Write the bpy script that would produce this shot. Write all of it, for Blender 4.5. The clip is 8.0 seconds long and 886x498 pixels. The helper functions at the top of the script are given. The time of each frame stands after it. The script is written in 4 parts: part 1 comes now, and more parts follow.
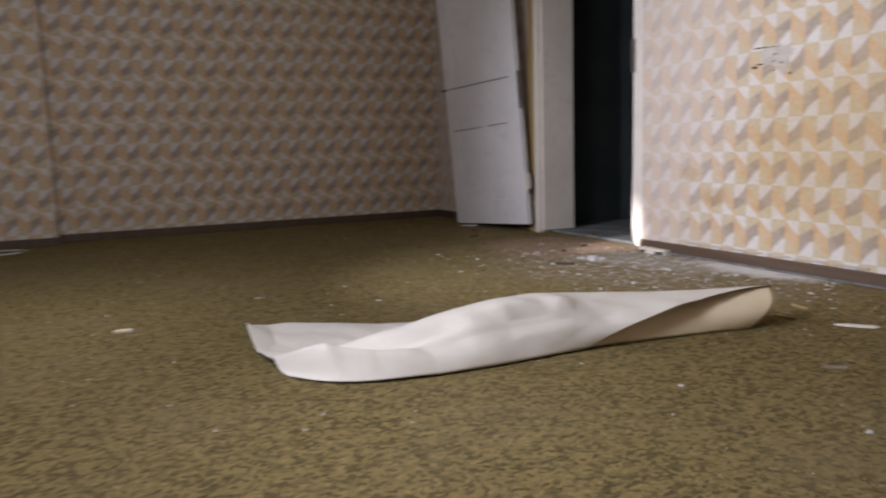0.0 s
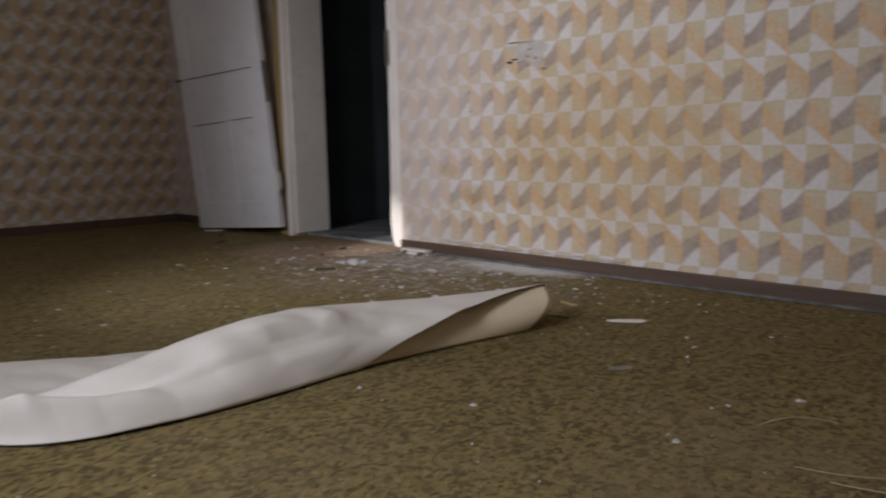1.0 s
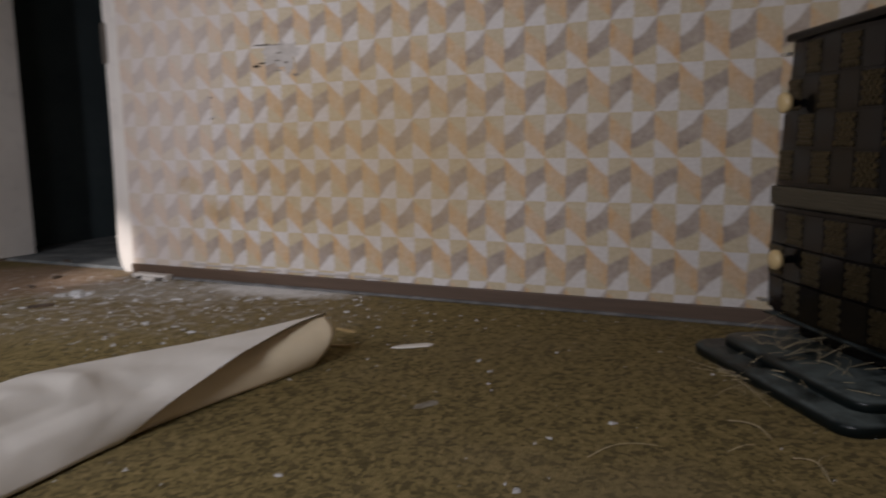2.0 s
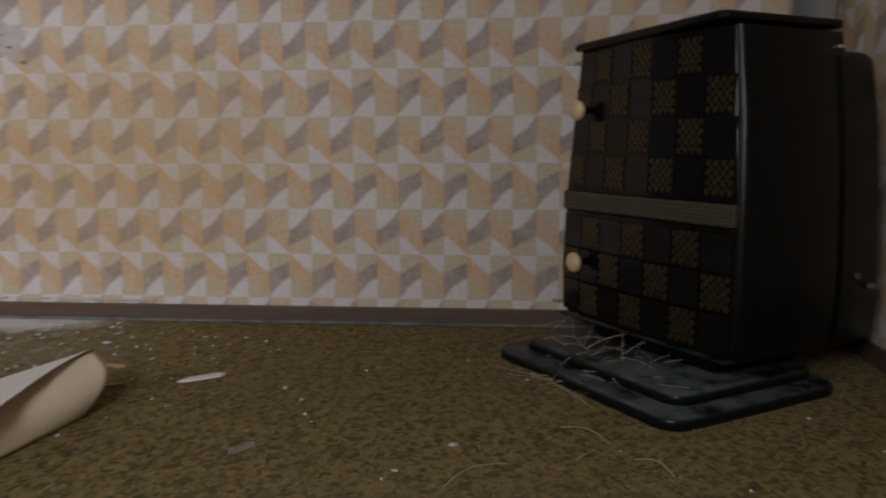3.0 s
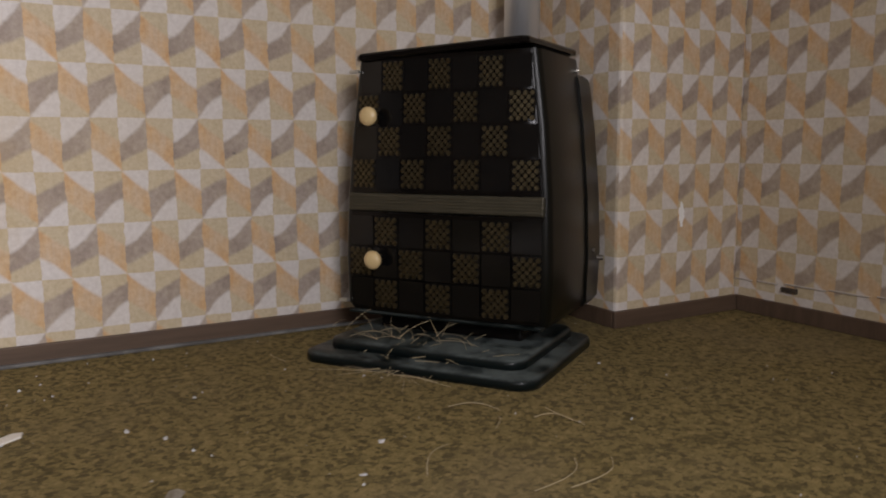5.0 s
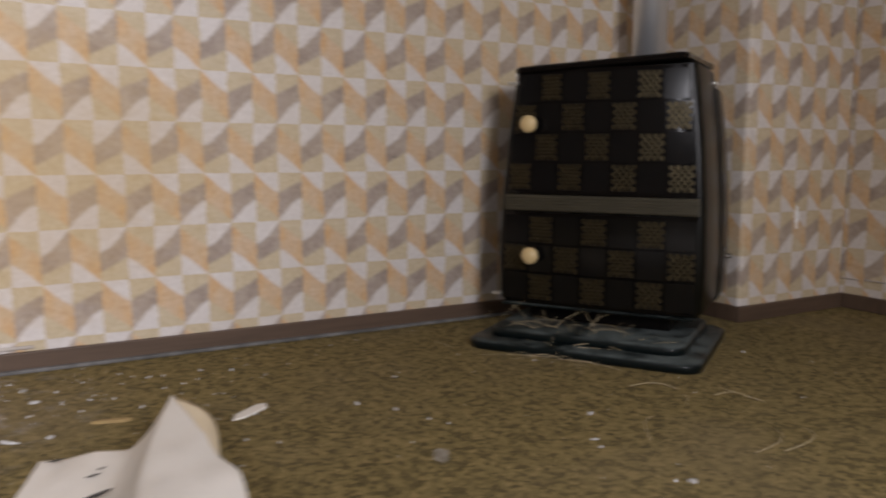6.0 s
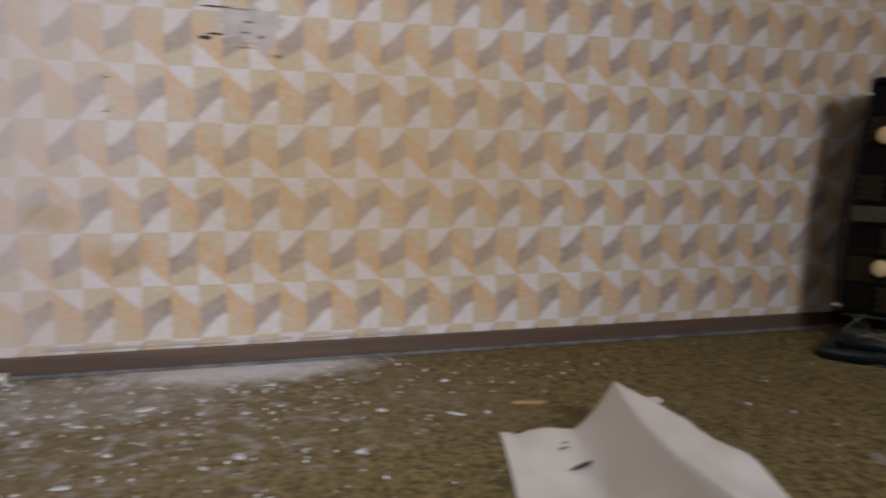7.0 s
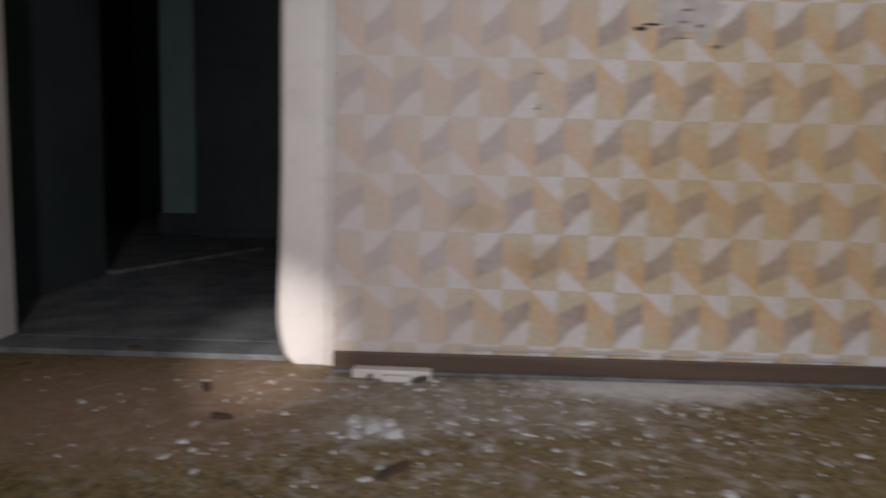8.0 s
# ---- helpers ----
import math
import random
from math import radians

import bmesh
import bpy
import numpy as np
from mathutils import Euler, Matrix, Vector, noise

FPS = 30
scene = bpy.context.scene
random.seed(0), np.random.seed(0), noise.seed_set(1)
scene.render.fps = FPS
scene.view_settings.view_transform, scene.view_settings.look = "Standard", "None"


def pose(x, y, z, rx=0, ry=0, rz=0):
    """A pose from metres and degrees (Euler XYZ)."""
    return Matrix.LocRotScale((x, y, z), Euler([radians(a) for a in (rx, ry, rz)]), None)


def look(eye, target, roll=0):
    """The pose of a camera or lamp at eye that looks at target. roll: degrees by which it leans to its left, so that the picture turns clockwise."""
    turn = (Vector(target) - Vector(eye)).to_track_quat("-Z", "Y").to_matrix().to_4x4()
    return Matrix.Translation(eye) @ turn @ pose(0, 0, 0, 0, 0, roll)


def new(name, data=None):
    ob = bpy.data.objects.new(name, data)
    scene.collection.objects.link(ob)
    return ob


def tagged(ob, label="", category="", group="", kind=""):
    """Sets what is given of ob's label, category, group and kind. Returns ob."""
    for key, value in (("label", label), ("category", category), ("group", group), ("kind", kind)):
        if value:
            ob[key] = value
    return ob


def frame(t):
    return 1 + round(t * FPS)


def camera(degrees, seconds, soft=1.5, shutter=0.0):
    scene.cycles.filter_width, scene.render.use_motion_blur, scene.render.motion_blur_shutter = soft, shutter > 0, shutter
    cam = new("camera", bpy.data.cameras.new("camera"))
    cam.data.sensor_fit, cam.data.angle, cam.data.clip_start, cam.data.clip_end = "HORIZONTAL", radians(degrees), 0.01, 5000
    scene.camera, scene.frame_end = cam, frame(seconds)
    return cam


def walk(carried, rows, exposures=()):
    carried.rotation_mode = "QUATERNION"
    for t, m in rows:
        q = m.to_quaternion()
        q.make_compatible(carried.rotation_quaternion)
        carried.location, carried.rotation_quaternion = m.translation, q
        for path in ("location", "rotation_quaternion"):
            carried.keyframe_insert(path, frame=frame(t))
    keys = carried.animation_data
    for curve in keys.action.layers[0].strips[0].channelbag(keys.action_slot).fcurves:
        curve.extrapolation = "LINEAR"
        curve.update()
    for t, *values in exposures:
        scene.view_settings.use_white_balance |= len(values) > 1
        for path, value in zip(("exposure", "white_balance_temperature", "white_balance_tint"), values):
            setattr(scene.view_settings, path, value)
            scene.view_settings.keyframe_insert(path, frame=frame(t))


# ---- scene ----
cam = camera(59.8, 8.0, 2.0, 0.5)
PATH = [
    (0, (0.053, 0.128, 0.556), (0.885, 1.927, 0.291), -1.7),
    (0.5, (0.12, 0.273, 0.531), (1.228, 1.916, 0.263), -1.3),
    (1, (0.181, 0.398, 0.527), (1.545, 1.834, 0.25), -1.3),
    (1.5, (0.217, 0.524, 0.539), (1.805, 1.708, 0.26), -0.8),
    (2, (0.253, 0.647, 0.561), (2.038, 1.504, 0.277), -1.0),
    (2.2, (0.265, 0.692, 0.561), (2.109, 1.416, 0.281), -0.6),
    (3.5, (0.375, 1.013, 0.57), (2.346, 0.838, 0.279), -0.5),
    (4, (0.382, 1.208, 0.592), (2.283, 0.66, 0.3), -0.3),
    (4.2, (0.389, 1.289, 0.599), (2.249, 0.614, 0.303), -0.2),
    (5.3, (0.45, 1.69, 0.546), (2.143, 0.659, 0.286), -0.2),
    (5.5, (0.46, 1.778, 0.548), (2.149, 0.74, 0.287), -0.1),
    (6, (0.474, 2.027, 0.553), (2.205, 1.057, 0.302), 0.1),
    (6.5, (0.52, 2.309, 0.561), (2.334, 1.503, 0.318), 0.5),
    (7, (0.574, 2.571, 0.555), (2.47, 1.981, 0.316), 0.8),
    (7.5, (0.653, 2.77, 0.519), (2.618, 2.47, 0.302), 0.9),
    (8, (0.778, 2.957, 0.531), (2.763, 3.013, 0.297), 1.3),
]
EXPOSURES = [(0.0, 0.12, 6400, 10), (1.0, -0.54, 6400, 9), (2.0, -0.72, 6500, 9), (3.5, -0.76, 6650, 10), (4.2, -0.46, 6800, 10), (5.5, 0.16, 6900, 10), (6.5, -0.08, 6500, 10), (7.0, -0.34, 6450, 10), (8.0, -0.78, 6500, 10)]
walk(cam, [(t, look(eye, target, roll)) for t, eye, target, roll in PATH], EXPOSURES)

# ---- light ----
world = bpy.data.worlds.new("world")
world.use_nodes = True
scene.world = world
world.node_tree.nodes["Background"].inputs[0].default_value = (0.5, 0.6, 0.7, 1)
world.node_tree.nodes["Background"].inputs[1].default_value = 0.002

STANDIN_COLOUR = (0.90, 0.90, 1.0)


def standin_lamp(name, kind, place, watts, cone=0, target=None, colour=STANDIN_COLOUR, size=0.05):
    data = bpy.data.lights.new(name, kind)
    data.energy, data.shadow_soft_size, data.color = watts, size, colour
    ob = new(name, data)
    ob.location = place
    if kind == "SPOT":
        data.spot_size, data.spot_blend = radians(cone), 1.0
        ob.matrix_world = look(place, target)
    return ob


# two unseen lamps added behind the path for a carried light: stray light all round, a wide beam each, and a narrow hot
# core on the door post
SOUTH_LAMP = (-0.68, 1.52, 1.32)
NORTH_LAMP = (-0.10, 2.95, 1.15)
standin_lamp("standin_stray", "POINT", SOUTH_LAMP, 40, size=0.34)
standin_lamp("standin_beam", "SPOT", SOUTH_LAMP, 155, 92, (2.20, 1.15, 0.30), size=0.34)
standin_lamp("standin_stray", "POINT", NORTH_LAMP, 22, size=0.09)
standin_lamp("standin_beam", "SPOT", NORTH_LAMP, 178, 78, (2.60, 2.95, 0.50))
standin_lamp("standin_core", "SPOT", NORTH_LAMP, 560, 9.5, (2.67, 3.45, 0.05), (1.0, 0.93, 0.93), 0.02)

# ---- plan ----
WX = 2.64            # face of the east wall
WT = 0.22            # its thickness
DOOR_W = 3.275       # where the papered wall ends
DOOR_A, DOOR_B = 3.42, 4.23
POST_X = 2.69
DOOR_H = 2.02
NY = 5.75            # face of the north wall
SY = -0.57           # face of the south wall
WEST = -4.0
CEIL = 2.55
BREAST_X, BREAST_Y = 2.165, -0.03
ROW0, ROW, PERIOD = 0.0770, 0.1385, 0.137
HALL_Z = 0.014


# ---- materials ----
class Nodes:
    """A short hand for node trees."""

    def __init__(self, name):
        self.mat = bpy.data.materials.new(name)
        self.mat.use_nodes = True
        self.tree = self.mat.node_tree
        self.bsdf = self.tree.nodes["Principled BSDF"]

    def node(self, kind, **inputs):
        n = self.tree.nodes.new(kind)
        for key, value in inputs.items():
            self.put(n.inputs[key.replace("_", " ")], value)
        return n

    def put(self, socket, value):
        if isinstance(value, bpy.types.NodeSocket):
            self.tree.links.new(value, socket)
        else:
            socket.default_value = value

    def math(self, op, a, b=0.0, c=0.0, clamp=False):
        n = self.tree.nodes.new("ShaderNodeMath")
        n.operation, n.use_clamp = op, clamp
        for s, v in zip(n.inputs, (a, b, c)):
            self.put(s, v)
        return n.outputs[0]

    def place(self):
        return self.tree.nodes.new("ShaderNodeNewGeometry").outputs["Position"]

    def local(self):
        return self.tree.nodes.new("ShaderNodeTexCoord").outputs["Object"]

    def split(self, vector):
        return self.node("ShaderNodeSeparateXYZ", Vector=vector).outputs

    def stretch(self, vector, scale):
        n = self.node("ShaderNodeMapping", Vector=vector)
        n.inputs["Scale"].default_value = scale
        return n.outputs[0]

    def noise(self, vector, scale, detail=3.0, rough=0.55):
        n = self.node("ShaderNodeTexNoise", Vector=vector, Scale=scale, Detail=detail, Roughness=rough)
        return n.outputs["Fac"]

    def ramp(self, fac, low, high):
        n = self.node("ShaderNodeMapRange", Value=fac)
        n.interpolation_type = "SMOOTHSTEP"
        n.inputs["From Min"].default_value, n.inputs["From Max"].default_value = low, high
        return n.outputs[0]

    def mix(self, fac, a, b, blend="MIX"):
        n = self.tree.nodes.new("ShaderNodeMix")
        n.data_type, n.blend_type = "RGBA", blend
        self.put(n.inputs[0], fac)
        for s, v in ((n.inputs[6], a), (n.inputs[7], b)):
            self.put(s, (*v, 1) if isinstance(v, tuple) else v)
        return n.outputs[2]

    def bump(self, height, strength, distance):
        n = self.node("ShaderNodeBump", Height=height, Strength=strength, Distance=distance)
        self.put(self.bsdf.inputs["Normal"], n.outputs[0])

    def done(self, colour, rough=0.6, metal=0.0, spec=0.5):
        b = self.bsdf.inputs
        self.put(b["Base Color"], (*colour, 1) if isinstance(colour, tuple) else colour)
        self.put(b["Roughness"], rough)
        self.put(b["Metallic"], metal)
        self.put(b["Specular IOR Level"], spec)
        return self.mat


def wallpaper(name, axis, sign, origin, stained=False, rise=0.0):
    """Seventies paper: rows of half squares with curved white corners, greys and ochres between."""
    n = Nodes(name)
    p = n.place()
    x, y, z = n.split(p)
    along = y if axis == "y" else x
    wave = n.math("ADD", n.math("MULTIPLY", n.math("SUBTRACT", n.noise(p, 6.0, 2.0), 0.5), 0.012), n.math("MULTIPLY", n.math("SUBTRACT", n.noise(p, 38.0, 2.0), 0.5), 0.010))
    u = n.math("DIVIDE", n.math("MULTIPLY", n.math("SUBTRACT", n.math("ADD", along, wave), origin), sign), PERIOD / 2)
    v = n.math("DIVIDE", n.math("SUBTRACT", n.math("ADD", z, n.math("MULTIPLY", wave, 0.4)), ROW0 - rise), ROW)
    col = n.math("FLOORED_MODULO", n.math("FLOOR", u), 2.0)
    row = n.math("FLOORED_MODULO", n.math("FLOOR", v), 2.0)
    s0, q = n.math("FRACT", u), n.math("FRACT", v)
    s = n.math("ABSOLUTE", n.math("SUBTRACT", s0, row))
    d = n.math("ABSOLUTE", n.math("SUBTRACT", q, col))
    kind = n.math("FLOORED_MODULO", n.math("ADD", col, row), 2.0)
    back = n.math("SUBTRACT", 1.0, s)
    bold = n.math("MULTIPLY", n.math("SUBTRACT", 1.0, n.math("POWER", back, 1.55)), 0.46)
    slim = n.math("MULTIPLY", n.math("SUBTRACT", 1.0, n.math("POWER", back, 1.3)), 0.41)
    edge = n.math("ADD", n.math("MULTIPLY", bold, n.math("SUBTRACT", 1.0, kind)), n.math("MULTIPLY", slim, kind))
    above = n.math("SUBTRACT", d, edge)
    white = n.math("SUBTRACT", 1.0, n.ramp(above, -0.055, 0.055))
    streak = n.noise(n.stretch(p, (160, 160, 14)), 1.0, 2.0)
    side = n.math("SUBTRACT", 1.0, s)
    # a slanting band climbs along the white corner, with olive beyond it
    band = n.math("SUBTRACT", d, n.math("ADD", n.math("MULTIPLY", s, 0.25), 0.59))
    slope = n.math("SUBTRACT", d, n.math("ADD", n.math("MULTIPLY", s, 0.39), 0.55))
    olive = n.mix(streak, (0.53, 0.44, 0.30), (0.475, 0.385, 0.25))
    # grey cells
    dark = n.ramp(n.math("ADD", s, n.math("MULTIPLY", above, 0.6)), 0.0, 1.1)
    grey = n.mix(dark, (0.355, 0.29, 0.247), (0.285, 0.226, 0.19))
    grey_cell = n.mix(n.ramp(band, 0.04, -0.06), olive, grey)
    # ochre cells: peach, with orange streaks low at one side and high at the other
    low = n.math("MULTIPLY", n.ramp(side, 0.15, 1.0), n.ramp(d, 0.80, 0.20))
    high = n.math("MULTIPLY", n.ramp(s, 0.35, 1.0), n.ramp(d, 0.25, 0.75))
    streaks = n.math("MULTIPLY", n.math("ADD", low, high), n.math("ADD", n.math("MULTIPLY", streak, 1.3), 0.35), 0.0, True)
    peach = n.mix(n.ramp(streak, 0.3, 0.7), (0.545, 0.405, 0.28), (0.525, 0.37, 0.235))
    peach = n.mix(n.math("MULTIPLY", streaks, 0.75), peach, (0.57, 0.33, 0.14))
    ochre_cell = n.mix(n.ramp(slope, 0.05, -0.06), olive, peach)
    colour = n.mix(kind, grey_cell, ochre_cell)
    blot = n.math("MULTIPLY", n.ramp(n.noise(p, 22.0, 4.0, 0.7), 0.35, 0.7), 0.30)
    colour = n.mix(blot, colour, (0.56, 0.48, 0.37))
    colour = n.mix(white, colour, (0.61, 0.565, 0.535))
    fibre = n.noise(p, 420.0, 2.0)
    wash = n.noise(p, 75.0, 4.0, 0.7)
    colour = n.mix(0.35, colour, n.mix(n.ramp(wash, 0.3, 0.7), (0.25, 0.25, 0.25), (0.78, 0.78, 0.78)), "SOFT_LIGHT")
    colour = n.mix(0.22, colour, n.mix(fibre, (0.2, 0.2, 0.2), (1, 1, 1)), "SOFT_LIGHT")
    age = n.ramp(n.noise(p, 1.4, 4.0), 0.42, 0.75)
    colour = n.mix(n.math("MULTIPLY", age, 0.20), colour, (0.46, 0.34, 0.17))
    if stained:
        # the paper by the door is paler, its pattern faded
        wander = n.math("MULTIPLY", n.math("SUBTRACT", n.noise(p, 3.2, 4.0, 0.6), 0.5), 0.55)
        rise = n.math("MULTIPLY", n.math("SUBTRACT", z, 0.5), 0.30)
        paled = n.ramp(n.math("ADD", n.math("ADD", y, wander), rise), 2.48, 3.10)
        colour = n.mix(n.math("MULTIPLY", paled, 0.58), colour, (0.60, 0.525, 0.485))
        for sy, sz, ry, rz, amount in ((2.94, 0.39, 0.08, 0.05, 0.55), (2.78, 0.29, 0.10, 0.06, 0.50), (2.50, 0.45, 0.30, 0.30, 0.16), (2.05, 0.50, 0.70, 0.50, 0.40)):
            a = n.math("POWER", n.math("DIVIDE", n.math("SUBTRACT", y, sy), ry), 2.0)
            b = n.math("POWER", n.math("DIVIDE", n.math("SUBTRACT", z, sz), rz), 2.0)
            r = n.math("ADD", n.math("ADD", a, b), n.math("MULTIPLY", n.noise(p, 30.0, 4.0), 0.8))
            colour = n.mix(n.math("MULTIPLY", n.ramp(r, 1.3, 0.3), amount), colour, (0.39, 0.245, 0.075))
    lump = n.math("ADD", n.noise(p, 7.0, 3.0), n.math("MULTIPLY", fibre, 0.05))
    n.bump(lump, 0.35, 0.012)
    return n.done(colour, 0.62, 0.0, 0.35)


def carpet_material():
    n = Nodes("needle_felt_carpet")
    p = n.place()
    tuft = n.noise(p, 150.0, 3.0, 0.7)
    wob = n.node("ShaderNodeTexNoise", Vector=p, Scale=60.0, Detail=2.0).outputs["Color"]
    q = n.node("ShaderNodeVectorMath")
    q.operation = "MULTIPLY_ADD"
    n.put(q.inputs[0], wob)
    q.inputs[1].default_value = (0.02, 0.02, 0.0)
    n.put(q.inputs[2], p)
    cells = n.node("ShaderNodeTexVoronoi", Vector=q.outputs[0], Scale=96.0)
    lot = n.split(cells.outputs["Color"])[0]
    clump = n.noise(p, 36.0, 4.0, 0.65)
    broad = n.noise(p, 1.6, 4.0)
    lot2 = n.math("ADD", n.math("MULTIPLY", lot, 0.6), n.math("MULTIPLY", clump, 0.55))
    c = n.mix(n.ramp(lot2, 0.16, 0.80), (0.077, 0.062, 0.027), (0.249, 0.189, 0.079))
    c = n.mix(n.ramp(lot2, 0.74, 1.0), c, (0.316, 0.235, 0.103))
    c = n.mix(n.math("MULTIPLY", n.ramp(tuft, 0.49, 0.29), 0.7), c, (0.033, 0.026, 0.015))
    c = n.mix(n.math("MULTIPLY", n.ramp(broad, 0.45, 0.7), 0.35), c, (0.212, 0.166, 0.096))
    fleck = n.noise(p, 330.0, 2.0, 0.6)
    c = n.mix(n.math("MULTIPLY", n.ramp(fleck, 0.60, 0.74), 0.5), c, (0.33, 0.27, 0.17))
    c = n.mix(n.math("MULTIPLY", n.ramp(fleck, 0.40, 0.28), 0.5), c, (0.028, 0.024, 0.014))
    # plaster dust trodden in round the door
    x, y, z = n.split(p)
    a = n.math("POWER", n.math("DIVIDE", n.math("SUBTRACT", x, 2.35), 0.75), 2.0)
    b = n.math("POWER", n.math("DIVIDE", n.math("SUBTRACT", y, 2.95), 1.15), 2.0)
    near = n.ramp(n.math("ADD", a, b), 1.2, 0.0)
    speck = n.ramp(n.math("ADD", n.noise(p, 17.0, 6.0, 0.72), n.math("MULTIPLY", near, 0.06)), 0.53, 0.69)
    c = n.mix(n.math("MULTIPLY", n.math("MULTIPLY", speck, near), 0.7), c, (0.50, 0.48, 0.46))
    c = n.mix(n.math("MULTIPLY", near, 0.22), c, (0.30, 0.23, 0.16))
    # the warm pool of light before the threshold, painted into the carpet as a reddish tint
    a = n.math("POWER", n.math("DIVIDE", n.math("SUBTRACT", x, 2.38), 0.42), 2.0)
    b = n.math("POWER", n.math("DIVIDE", n.math("SUBTRACT", y, 3.62), 0.50), 2.0)
    r = n.math("ADD", n.math("ADD", a, b), n.math("MULTIPLY", n.math("SUBTRACT", n.noise(p, 9.0, 5.0, 0.7), 0.5), 1.6))
    c = n.mix(n.math("MULTIPLY", n.ramp(r, 1.3, 0.1), 0.58), c, (0.36, 0.235, 0.17))
    # a soft drift of plaster dust along the baseboard
    for cx, cy, rx, ry, amount in ((2.61, 2.48, 0.16, 0.34, 1.0), (2.23, 3.13, 0.09, 0.12, 0.28), (2.42, 2.90, 0.20, 0.42, 0.22)):
        a = n.math("POWER", n.math("DIVIDE", n.math("SUBTRACT", x, cx), rx), 2.0)
        b = n.math("POWER", n.math("DIVIDE", n.math("SUBTRACT", y, cy), ry), 2.0)
        r = n.math("ADD", n.math("ADD", a, b), n.math("MULTIPLY", n.math("SUBTRACT", n.noise(p, 16.0, 6.0, 0.78), 0.5), 2.6))
        c = n.mix(n.math("MULTIPLY", n.ramp(r, 1.5, 0.0), amount), c, (0.72, 0.705, 0.69))
    h = n.math("ADD", n.math("MULTIPLY", lot2, 0.6), n.math("MULTIPLY", tuft, 0.7))
    n.bump(h, 0.5, 0.010)
    return n.done(c, 0.95, 0.0, 0.1)


def simple(name, colour, colour2, scale, rough=0.6, metal=0.0, bump=0.2, distance=0.002, spec=0.5, stretch=(1, 1, 1), fine=0.0):
    n = Nodes(name)
    p = n.stretch(n.local(), stretch)
    a = n.noise(p, scale, 4.0, 0.6)
    c = n.mix(n.ramp(a, 0.3, 0.72), colour, colour2)
    b = n.noise(p, scale * 7.0, 3.0, 0.6)
    c = n.mix(n.math("MULTIPLY", n.ramp(b, 0.5, 0.8), 0.25 + fine), c, tuple(0.55 * v for v in colour))
    r = n.math("ADD", n.math("MULTIPLY", b, 0.22), rough - 0.1)
    if bump:
        n.bump(n.math("ADD", a, n.math("MULTIPLY", b, 0.4)), bump, distance)
    return n.done(c, r, metal, spec)


def dusty(name, colour, dust, rough, amount, scale=9.0):
    """A dark glossy surface with dust on the faces that look up."""
    n = Nodes(name)
    geo = n.tree.nodes.new("ShaderNodeNewGeometry")
    up = n.split(geo.outputs["Normal"])[2]
    spots = n.noise(n.local(), scale, 5.0, 0.65)
    f = n.math("MULTIPLY", n.ramp(up, 0.35, 0.95), n.math("MULTIPLY", n.ramp(spots, 0.36, 0.66), amount))
    c = n.mix(f, colour, dust)
    r = n.math("ADD", rough, n.math("MULTIPLY", f, 0.6), 0.0, True)
    n.bump(n.noise(n.local(), 60.0, 3.0), 0.12, 0.002)
    return n.done(c, r, 0.0, 0.2)


def creased(name, colour, colour2, rough):
    """Stiff paper with sharp creases between flat facets."""
    n = Nodes(name)
    p = n.stretch(n.local(), (1.0, 1.6, 1.6))
    wide = n.node("ShaderNodeTexVoronoi", Vector=p, Scale=5.5).outputs["Distance"]
    tight = n.node("ShaderNodeTexVoronoi", Vector=p, Scale=17.0).outputs["Distance"]
    blot = n.noise(p, 5.0, 4.0, 0.6)
    grain = n.noise(p, 90.0, 3.0, 0.6)
    c = n.mix(n.ramp(blot, 0.3, 0.72), colour, colour2)
    c = n.mix(n.math("MULTIPLY", n.ramp(grain, 0.55, 0.8), 0.15), c, tuple(0.7 * v for v in colour))
    n.bump(n.math("ADD", wide, n.math("MULTIPLY", tight, 0.28)), 0.5, 0.005)
    return n.done(c, rough, 0.0, 0.4)


PAPER_E = wallpaper("wallpaper_east", "y", -1.0, 1.4925, True)
PAPER_N = wallpaper("wallpaper_north", "x", 1.0, 0.0)
PAPER_S = wallpaper("wallpaper_south", "x", -1.0, 2.1515, False, ROW)
PAPER_B = wallpaper("wallpaper_breast", "y", -1.0, -0.2135, False, ROW)
CARPET = carpet_material()
PAINT = simple("old_white_gloss_paint", (0.68, 0.63, 0.575), (0.76, 0.71, 0.65), 3.0, 0.42, 0.0, 0.15, 0.003)
LEAF_PAINT = simple("door_leaf_paint", (0.70, 0.685, 0.70), (0.77, 0.755, 0.765), 2.2, 0.38, 0.0, 0.12, 0.003)
BASE_WOOD = simple("baseboard_brown", (0.074, 0.047, 0.031), (0.108, 0.069, 0.046), 5.0, 0.55, 0.0, 0.2, 0.002, 0.4, (6, 1, 1))
BASE_WOOD_Y = simple("baseboard_brown_long", (0.074, 0.047, 0.031), (0.108, 0.069, 0.046), 5.0, 0.55, 0.0, 0.2, 0.002, 0.4, (1, 0.3, 6))
STRIP = simple("carpet_edge_strip", (0.10, 0.096, 0.092), (0.19, 0.185, 0.18), 14.0, 0.8, 0.0, 0.3, 0.003, 0.2)
RAW_WOOD = simple("bare_yellow_wood", (0.40, 0.28, 0.12), (0.27, 0.18, 0.075), 12.0, 0.65, 0.0, 0.3, 0.002, 0.4, (1, 1, 0.08))
PLASTER = simple("ceiling_distemper", (0.66, 0.63, 0.58), (0.74, 0.71, 0.66), 2.0, 0.9, 0.0, 0.3, 0.004, 0.2)
